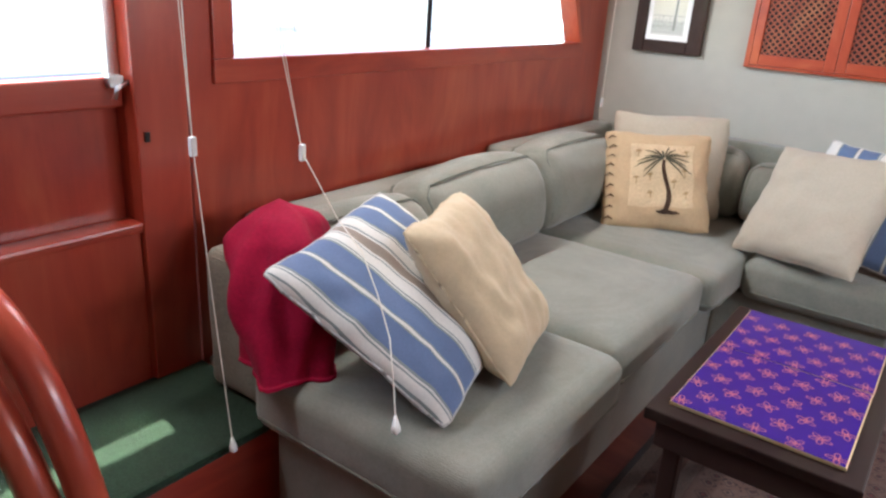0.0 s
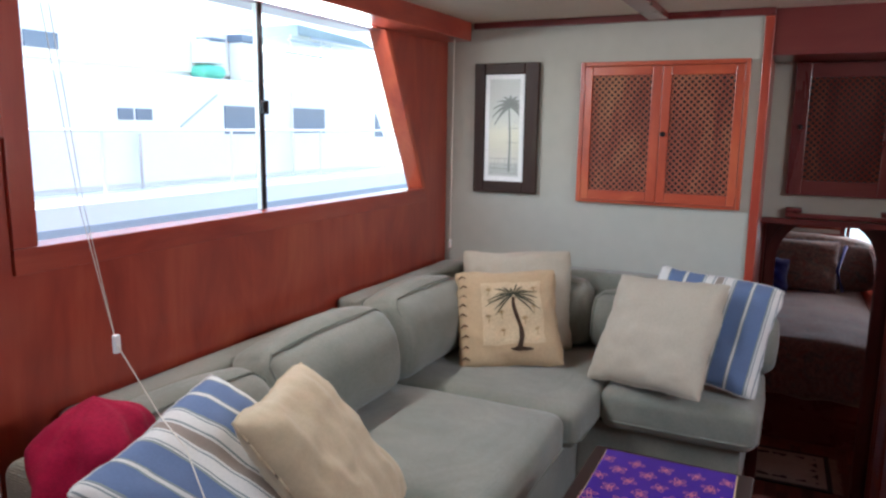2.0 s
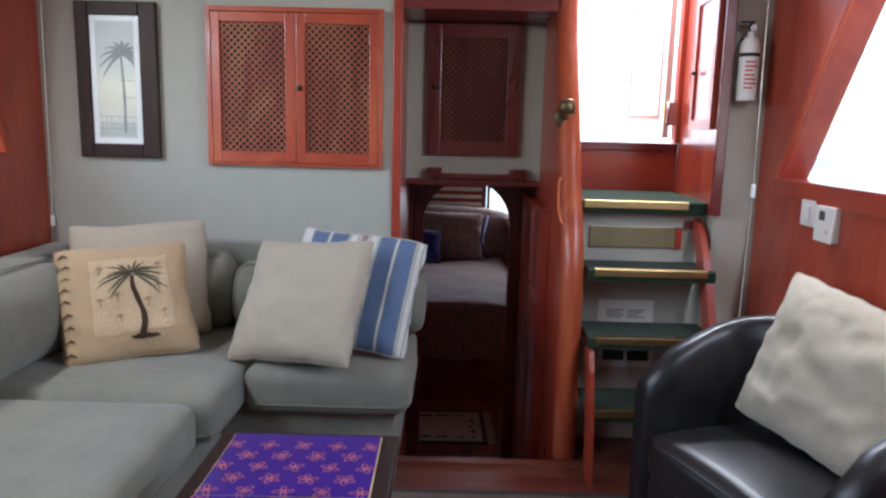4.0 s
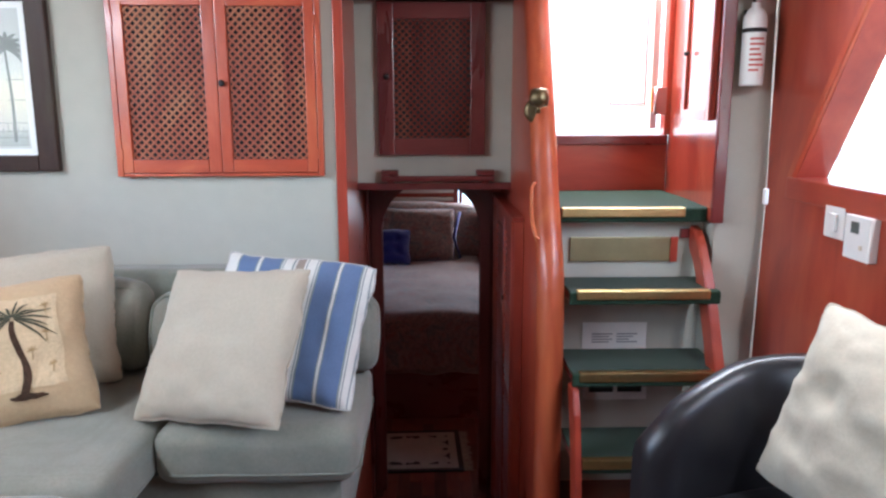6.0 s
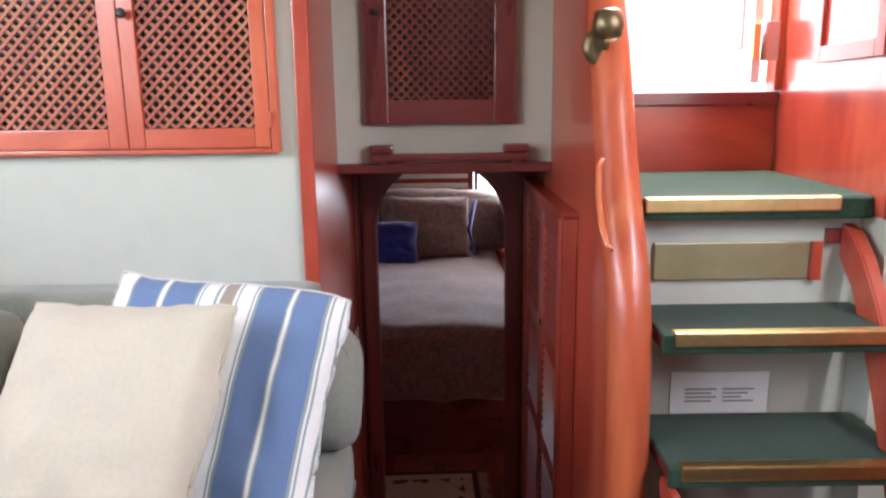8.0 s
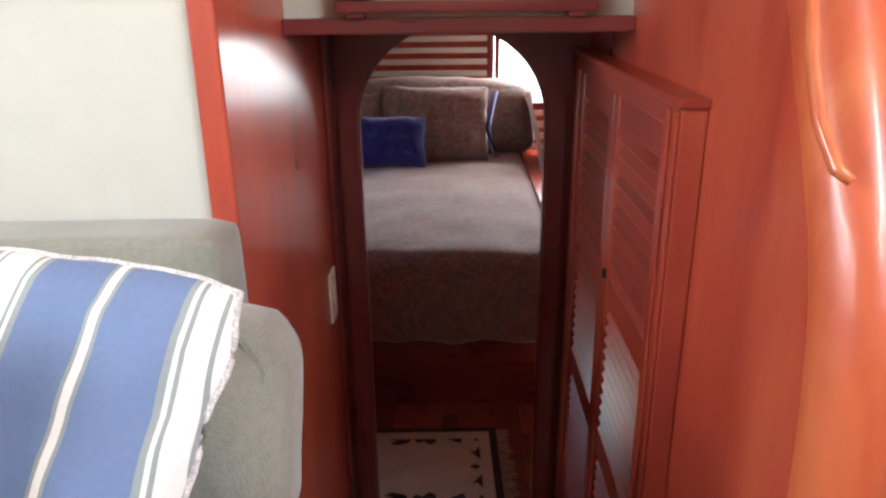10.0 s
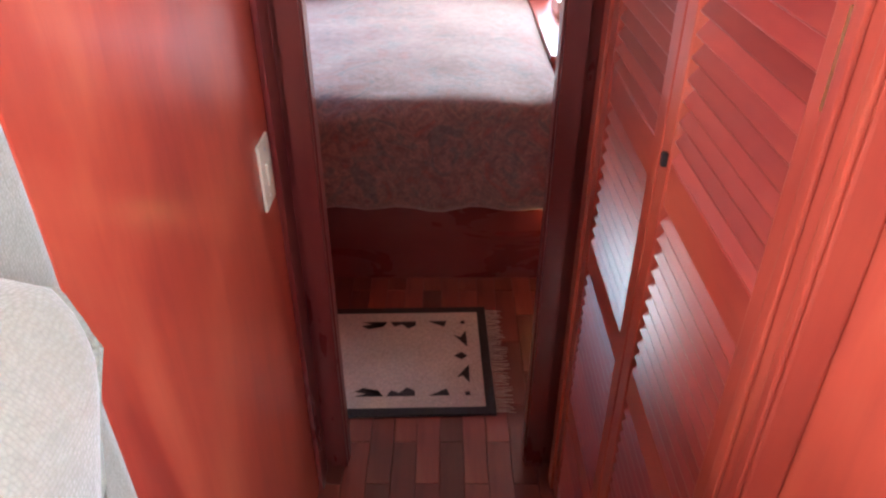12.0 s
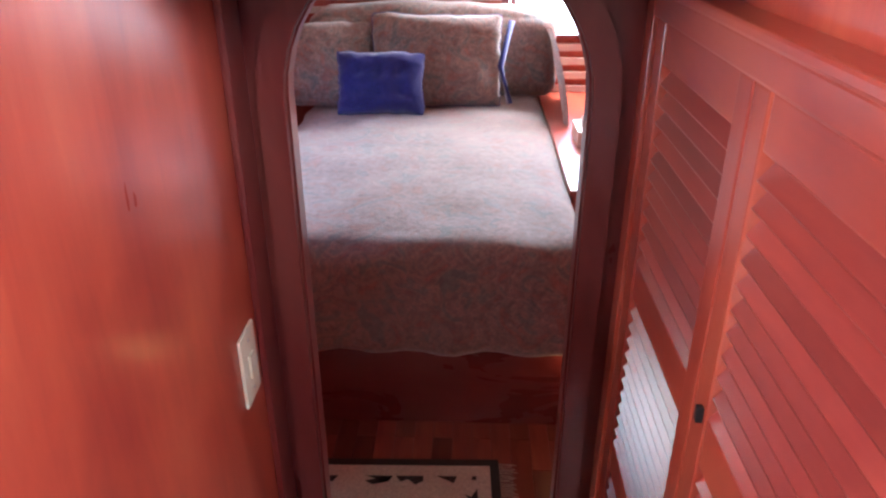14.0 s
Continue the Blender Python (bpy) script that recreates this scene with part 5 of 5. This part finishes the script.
mu.inputs[0].default_value = 1.0
nt.links.new(ca, mu.inputs[6])
nt.links.new(cb, mu.inputs[7])
nt.links.new(mu.outputs[2], b_.inputs["Base Color"])
b_.inputs["Roughness"].default_value, b_.inputs["Sheen Weight"].default_value = 0.8, 0.5
bump(nt, b_, nb.outputs[0], 0.5, 0.006)
QUILT = m
NAVY = cloth("royal_blue_satin", (0.022, 0.026, 0.19), 300, 0.2, 0.2, 0.5)
BD = thing("bed", pose(1.55, 4.7, LOW), "bed on a dark red wooden base with a mottled brown quilt", "bed")
part("base", B(-0.60, 0.62, 0.055, 2.02, 0.0, 0.42), DARK_X, BD, "dark red wooden bed base")
bm = soft(-0.62, 0.605, -0.04, 2.02, 0.335, 0.755, 0.07, 0.03, n=30, wob=0.02)
for vv in bm.verts:
    if vv.co.z < 0.62:
        w_ = (0.62 - vv.co.z) / 0.28
        vv.co.y += 0.012 * math.sin(vv.co.x * 26) * w_ if vv.co.y < 0.1 else 0
        vv.co.x += 0.010 * math.sin(vv.co.y * 24) * w_ if abs(vv.co.x) > 0.5 else 0
part("quilt", bm, QUILT, BD, "mottled brown quilt hanging over the sides", True)
scatter("bed_pillow", pose(1.34, 6.08, 0.135, -18, 0, 2), 0.42, 0.30, 0.12, NAVY, "small tufted royal blue cushion on the bed", 31, tufts=[(a, b) for a in (-0.5, 0.0, 0.5) for b in (-0.25, 0.35)])
bp = scatter("bed_pillow", pose(1.60, 6.26, 0.13, -16, 0, 0), 0.66, 0.46, 0.16, QUILT, "mottled brown pillow with blue edging on the bed", 33, NAVY)
part("edging", tube(bmesh.new(), [(0.37, -0.02, 0.02), (0.32, -0.025, 0.2), (0.37, -0.02, 0.42)], 0.016, 8), NAVY, bp, "blue fringe", True)
scatter("bed_pillow", pose(0.98, 6.24, 0.13, -16, 0, 3), 0.60, 0.42, 0.15, QUILT, "mottled brown pillow on the bed", 35)
part("bolster", soft(-0.62, 0.66, 1.78, 2.02, 0.75, 1.20, 0.09, 0.04, wob=0.02), QUILT, BD, "quilt folded up over the headboard", True)
bm = bmesh.new()
rows = []
for j in range(17):
    q = j / 16
    row = []
    for i in range(11):
        s = i / 10
        fold = 0.02 * math.sin(s * 16 + q * 3) * q
        row.append(bm.verts.new((0.60 + 0.09 * math.sin(q * 1.5) + fold + 0.06 * s * q, 1.50 + 0.34 * s - 0.25 * q * (1 - s), 1.17 - 0.05 * s - 0.62 * q ** 1.3)))
    rows.append(row)
for a, b in zip(rows, rows[1:]):
    for i in range(10):
        bm.faces.new((a[i], a[i + 1], b[i + 1], b[i]))
bmesh.ops.solidify(bm, geom=bm.faces[:], thickness=0.02)
part("drape", bm, QUILT, BD, "loose end of the quilt", True)

SL = plain("pale_slat", (0.55, 0.52, 0.48), 0.5, vary=0.06)
BL = thing("slatted_panel", pose(0.60, 6.738, 0.50), "pale slatted panel on the cabin's forward wall", "panel")
for k in range(8):
    part("slat", B(0.02, 1.33, -0.03, -0.004, 0.02 + k * 0.072, 0.055 + k * 0.072, bevel=0.006), SL, BL)
part("stile", B(1.332, 1.372, -0.036, 0, -0.05, 0.585, bevel=0.003), DARK, BL)
BL2 = thing("slatted_panel", pose(1.985, 6.738, -0.30), "slatted locker front below the cabin window", "panel")
for k in range(9):
    part("slat", B(0.02, 0.74, -0.03, -0.004, 0.02 + k * 0.076, 0.062 + k * 0.076, bevel=0.006), wood("slat_pinkish", (0.50, 0.34, 0.29), "x", 0.4) if k == 0 else bpy.data.materials["slat_pinkish"], BL2)
W3 = thing("window_3", pose(1.98, 6.77, 0.42), "bright cabin window in a wooden frame", "window", "", "structure")
for a in ((0.0, 0.03, 0.0, 0.53), (0.735, 0.765, 0.0, 0.53)):
    part("window_frame", B(a[0], a[1], -0.045, -0.031, a[2], a[3]), DARK, W3)
part("window_sill", B(0.0, 0.765, -0.07, -0.031, -0.025, -0.001, bevel=0.004), DARK_X, W3)
# added point lamp and plate that make the orange glow under the hem
glow = new("glow_lamp", bpy.data.lights.new("glow_lamp", "POINT"))
glow.data.energy, glow.data.color, glow.data.shadow_soft_size = 0.010, (1.0, 0.55, 0.22), 0.015
glow.location = (2.15, 4.715, -0.32)
FL = thing("floor_light", pose(2.15, 4.745, -0.33), "small brass plate added on the bed base beside the warm glow", "lamp")
part("housing", B(-0.02, 0.02, 0.003, 0.01, -0.015, 0.015, bevel=0.002), BRASS, FL)
NS = thing("bedside_locker", pose(2.42, 5.75, LOW), "red wooden locker beside the bed", "locker")
part("body", B(-0.26, 0.32, -0.55, 0.97, 0.0, 0.72, bevel=0.006), MAHOG, NS)
part("top", B(-0.27, 0.32, -0.565, 0.97, 0.7202, 0.745, bevel=0.006), MAHOG_Y, NS)
TS = thing("tissue_box", pose(2.30, 5.80, LOW + 0.7455), "white box with a crumpled tissue on the locker", "box")
part("carton", B(-0.06, 0.06, -0.1, 0.1, 0, 0.07, bevel=0.004), WHITEP, TS)
part("tissue", soft(-0.03, 0.03, -0.04, 0.04, 0.0705, 0.13, 0.025, 0.01, n=6, wob=0.03), WHITEP, TS, "", True)

# ---- mat by the bed ----
MT = thing("mat", pose(1.52, 4.28, LOW + 0.0035, 0, 0, 1.5), "cream woven mat with dark border and motifs on the floor", "mat")
CREAMW = cloth("cream_cotton", (0.62, 0.54, 0.46), 260, 0.18, 0.7)
part("field", B(-0.345, 0.345, -0.235, 0.235, 0.001, 0.010), CREAMW, MT)
for x0, x1, y0, y1 in ((-0.375, 0.375, 0.2352, 0.265), (-0.375, 0.375, -0.265, -0.2352), (0.3452, 0.375, -0.235, 0.235), (-0.375, -0.3452, -0.235, 0.235)):
    part("border", B(x0, x1, y0, y1, 0.001, 0.0105), DKW, MT, "black woven border")


def motif(pts):
    part("motif", prism(bmesh.new(), pts, "z", 0.0102, 0.0112), DKW, MT)


for s in (1, -1):
    yb = s * 0.185
    for x in (-0.30, -0.20, -0.02, 0.08):
        f = 1 if int(round((x + 0.3) * 10)) % 2 == 0 else -1
        motif([(x - 0.045, yb), (x + 0.045, yb), (x + 0.045 * f, yb - s * 0.022), (x + 0.02 * f, yb - s * 0.038), (x - 0.005 * f, yb - s * 0.014), (x - 0.03 * f, yb - s * 0.026)])
    motif([(0.17, yb), (0.235, yb), (0.225, yb - s * 0.03)])
    motif([(0.285, yb), (0.30, yb), (0.298, yb - s * 0.016), (0.283, yb - s * 0.014)])
    motif([(0.30, s * 0.13), (0.302, s * 0.045), (0.26, s * 0.105), (0.28, s * 0.095)])
motif([(0.30, 0.0), (0.28, 0.018), (0.255, 0.0), (0.28, -0.018)])
bm = bmesh.new()
for k in range(70):
    y0 = -0.255 + k * 0.0073
    e = 0.425 + random.uniform(-0.012, 0.014)
    tube(bm, [(0.375, y0, 0.006), (0.40, y0 + random.uniform(-0.004, 0.004), 0.004), (e, y0 + random.uniform(-0.008, 0.008), 0.003)], 0.0016, 4)
tagged(part("fringe", bm, CREAMW, MT, "cream cotton fringe"), kind="stuff")

# ---- outside ----
WHITE_GRP = plain("white_gelcoat", (0.90, 0.86, 0.80), 0.25, vary=0.03, scale=3, relief=0)
TINT = plain("tinted_glass", (0.15, 0.19, 0.25), 0.1, vary=0.05, scale=2, relief=0)
m, nt, b_ = shader("harbour_water")
nw = node(nt, "ShaderNodeTexNoise", Scale=1.6, Detail=6)
nt.links.new(coords(nt), nw.inputs["Vector"])
nt.links.new(ramp(nt, nw.outputs[0], [(0.3, (0.05, 0.09, 0.10)), (0.7, (0.09, 0.13, 0.14))]), b_.inputs["Base Color"])
b_.inputs["Roughness"].default_value = 0.15
bump(nt, b_, nw.outputs[0], 0.5, 0.1)
WATER = m
structure("water", B(-900, 900, -900, 900, -1.6, -1.4), WATER, "rippled grey-green harbour water", "water")


def neighbour(m_):
    n_ = thing("motor_yacht", m_, "white motor yacht with dark tinted windows moored alongside", "boat", "moored boats")
    hull = [(-5.5, -1.5), (6.5, -1.5), (8.0, 0.72), (8.2, 0.9), (-5.8, 0.9), (-5.8, -1.2)]
    part("hull", prism(bmesh.new(), hull, "x", -3.4, 0.0, 0.05), WHITE_GRP, n_)
    part("deck_stripe", B(0.001, 0.02, -5.6, 7.8, 0.62, 0.68), plain("grey_rubber", (0.42, 0.43, 0.45), 0.6), n_, "grey rubbing strake")
    part("deckhouse", prism(bmesh.new(), [(-4.6, 0.9), (4.9, 0.9), (4.2, 1.95), (-4.6, 1.95)], "x", -2.9, -0.35, 0.05), WHITE_GRP, n_)
    for y0, y1, z0, z1 in ((-0.11, 0.05, 1.52, 1.62), (0.08, 0.26, 1.52, 1.62), (1.20, 1.78, 1.39, 1.68), (2.31, 2.96, 1.40, 1.69)):
        part("window", B(-0.365, -0.338, y0, y1, z0, z1, bevel=0.005), TINT, n_, "dark tinted window")
    part("window", prism(bmesh.new(), [(4.16, 1.34), (4.38, 1.34), (4.18, 1.66)], "x", -0.365, -0.338), TINT, n_, "dark tinted window")
    part("flybridge", prism(bmesh.new(), [(-3.5, 1.96), (2.6, 1.96), (2.0, 2.5), (-3.5, 2.5)], "x", -2.6, -0.6, 0.05), WHITE_GRP, n_)
    part("window", B(-0.602, -0.585, -0.76, -0.46, 2.09, 2.22), TINT, n_, "dark tinted window")
    for k in range(9):
        y = -5.0 + k * 1.5
        part("stanchion", tube(bmesh.new(), [(-0.08, y, 0.9), (-0.08, y, 1.43)], 0.014, 8), WHITE_GRP, n_)
    part("guard_rail", tube(bmesh.new(), [(-0.08, -5.0, 1.43), (-0.08, 7.0, 1.43)], 0.012, 8), WHITE_GRP, n_)
    part("pole", tube(bmesh.new(), [(-0.30, 0.07, 0.9), (-0.30, 0.07, 1.40)], 0.014, 8), STEEL, n_)
    part("pole", tube(bmesh.new(), [(-0.30, 2.26, 0.9), (-0.30, 2.26, 1.96)], 0.011, 8), STEEL, n_)
    part("strut", tube(bmesh.new(), [(-0.345, 0.60, 1.46), (-0.345, 1.10, 1.78)], 0.010, 8), STEEL, n_)
    part("strut", tube(bmesh.new(), [(-0.20, 4.35, 0.92), (-0.20, 4.75, 1.22)], 0.010, 8), STEEL, n_)
    # tender, lockers and awning on the roof
    bm = soft(-0.66, -0.40, 1.02, 1.34, 1.951, 2.09, 0.07, 0.0, n=8, wob=0.0)
    part("tender", bm, plain("green_canvas", (0.16, 0.62, 0.42), 0.6), n_, "small green covered tender", True)
    part("roof_box", B(-0.60, -0.42, 1.02, 1.32, 2.10, 2.33, bevel=0.02), WHITE_GRP, n_)
    part("roof_box_lid", B(-0.61, -0.41, 1.10, 1.33, 2.331, 2.36, bevel=0.008), TINT, n_)
    part("roof_box", B(-0.59, -0.40, 1.56, 1.84, 1.951, 2.36, bevel=0.02), WHITE_GRP, n_)
    part("roof_box_lid", B(-0.60, -0.39, 1.55, 1.85, 2.361, 2.44, bevel=0.008), TINT, n_)
    for y0, y1, z in ((2.30, 3.10, 2.33), (2.40, 3.25, 2.475), (2.84, 4.30, 2.54)):
        part("awning_rail", tube(bmesh.new(), [(-0.45, y0, z), (-0.45, y1, z)], 0.014, 8), STEEL, n_)
    for y in (2.45, 3.05):
        part("awning_post", tube(bmesh.new(), [(-0.45, y, 1.945), (-0.45, y, 2.54)], 0.010, 8), STEEL, n_)
    part("awning", prism(bmesh.new(), [(2.6, 2.55), (4.4, 2.55), (4.0, 2.64), (2.6, 2.68)], "x", -1.6, -0.45, 0.01), plain("grey_canvas", (0.33, 0.40, 0.40), 0.8), n_, "grey-green awning")
    part("radar", tube(bmesh.new(), [(-1.2, 0.6, 2.5), (-1.2, 0.6, 2.9), (-1.2, 0.6, 2.92), (-1.2, 0.6, 3.06)], [0.05, 0.05, 0.3, 0.28], 16), WHITE_GRP, n_)
    return n_


nb_ = neighbour(pose(-3.5, 4.0, 0.0))
copy_thing(nb_, pose(6.6, 2.0, 0.0, 0, 0, 180))

# upper deck seen by the stair door
structure("deck", B(0.4, 3.6, 3.52, 7.5, 1.15, 1.22), WHITE_GRP, "white painted upper deck")
DH = thing("deck_locker", pose(2.4, 5.2, 1.22), "white deck locker with a panelled door", "locker")
part("body", B(-0.9, 1.1, 0, 0.8, 0, 0.74, bevel=0.02), WHITE_GRP, DH)
PALE = wood("bleached_wood", (0.70, 0.62, 0.55), "z", 0.5, 0.15, 0.0)
part("door", B(0.37, 0.54, -0.015, -0.001, 0.04, 0.47, bevel=0.004), PALE, DH, "bleached wooden door")
part("rail", tube(bmesh.new(), [(-0.8, -0.03, 0.72), (1.0, -0.03, 0.72)], 0.012, 8), STEEL, DH)
for z in (0.655, 0.70):
    part("moulding", B(0.10, 0.56, -0.02, -0.001, z, z + 0.016, bevel=0.004), STEEL, DH, "grey moulding strip")
DL = thing("deck_door", pose(2.688, 3.352, 1.30, 0, 0, 9), "pale wooden upper door swung open onto the deck", "door", "", "structure")
part("leaf", B(-0.032, 0.0, 0.0, 0.48, 0.0, 1.05, bevel=0.004), PALE, DL)
part("moulding", B(-0.036, -0.0325, 0.06, 0.42, 0.10, 0.112), DARK, DL)
part("moulding", B(-0.036, -0.0325, 0.42, 0.432, 0.10, 0.95), DARK, DL)
part("moulding", B(-0.036, -0.0325, 0.05, 0.062, 0.10, 0.95), DARK, DL)
part("hinge", B(-0.036, 0.012, -0.012, -0.001, 0.07, 0.17, bevel=0.002), BRASS, DL, "dull brass hinge")
# unseen boards added to block the sun, narrower above the side door
bm = B(-0.95, -0.281, 0.45, 3.2, HEAD + 0.02, HEAD + 0.06)
box(bm, -0.41, -0.281, -1.5, 0.45, HEAD + 0.02, HEAD + 0.06)
structure("roof_overhang", bm, WHITE_GRP, "unseen white boards added to block sun from the port windows", "roof")
structure("roof", B(-0.281, 2.06, -2.4, 3.5, HEAD + 0.07, HEAD + 0.12), WHITE_GRP, "white cabin roof", "roof")

# ---- pieces: parquet of the lower floor ----
lf = bpy.data.objects["floor_lower"]
PARQ = wood("parquet_block", (0.19, 0.046, 0.032), "y", 0.32, 0.3, 0.25)
varied(PARQ, 0.6, 1.5)
bm = B(-0.0332, 0.0332, -0.1485, 0.1485, 0, 0.004, bevel=0.0012, segments=1)
block = bpy.data.meshes.new("parquet_block")
bm.to_mesh(block)
bm.free()
block.materials.append(PARQ)
for i in range(16):
    for j in range(6):
        o = new("parquet_block", block)
        o.parent = lf
        o.location = (1.22 + i * 0.068, 3.17 + j * 0.30 + (0.15 if i % 2 else 0), LOW)
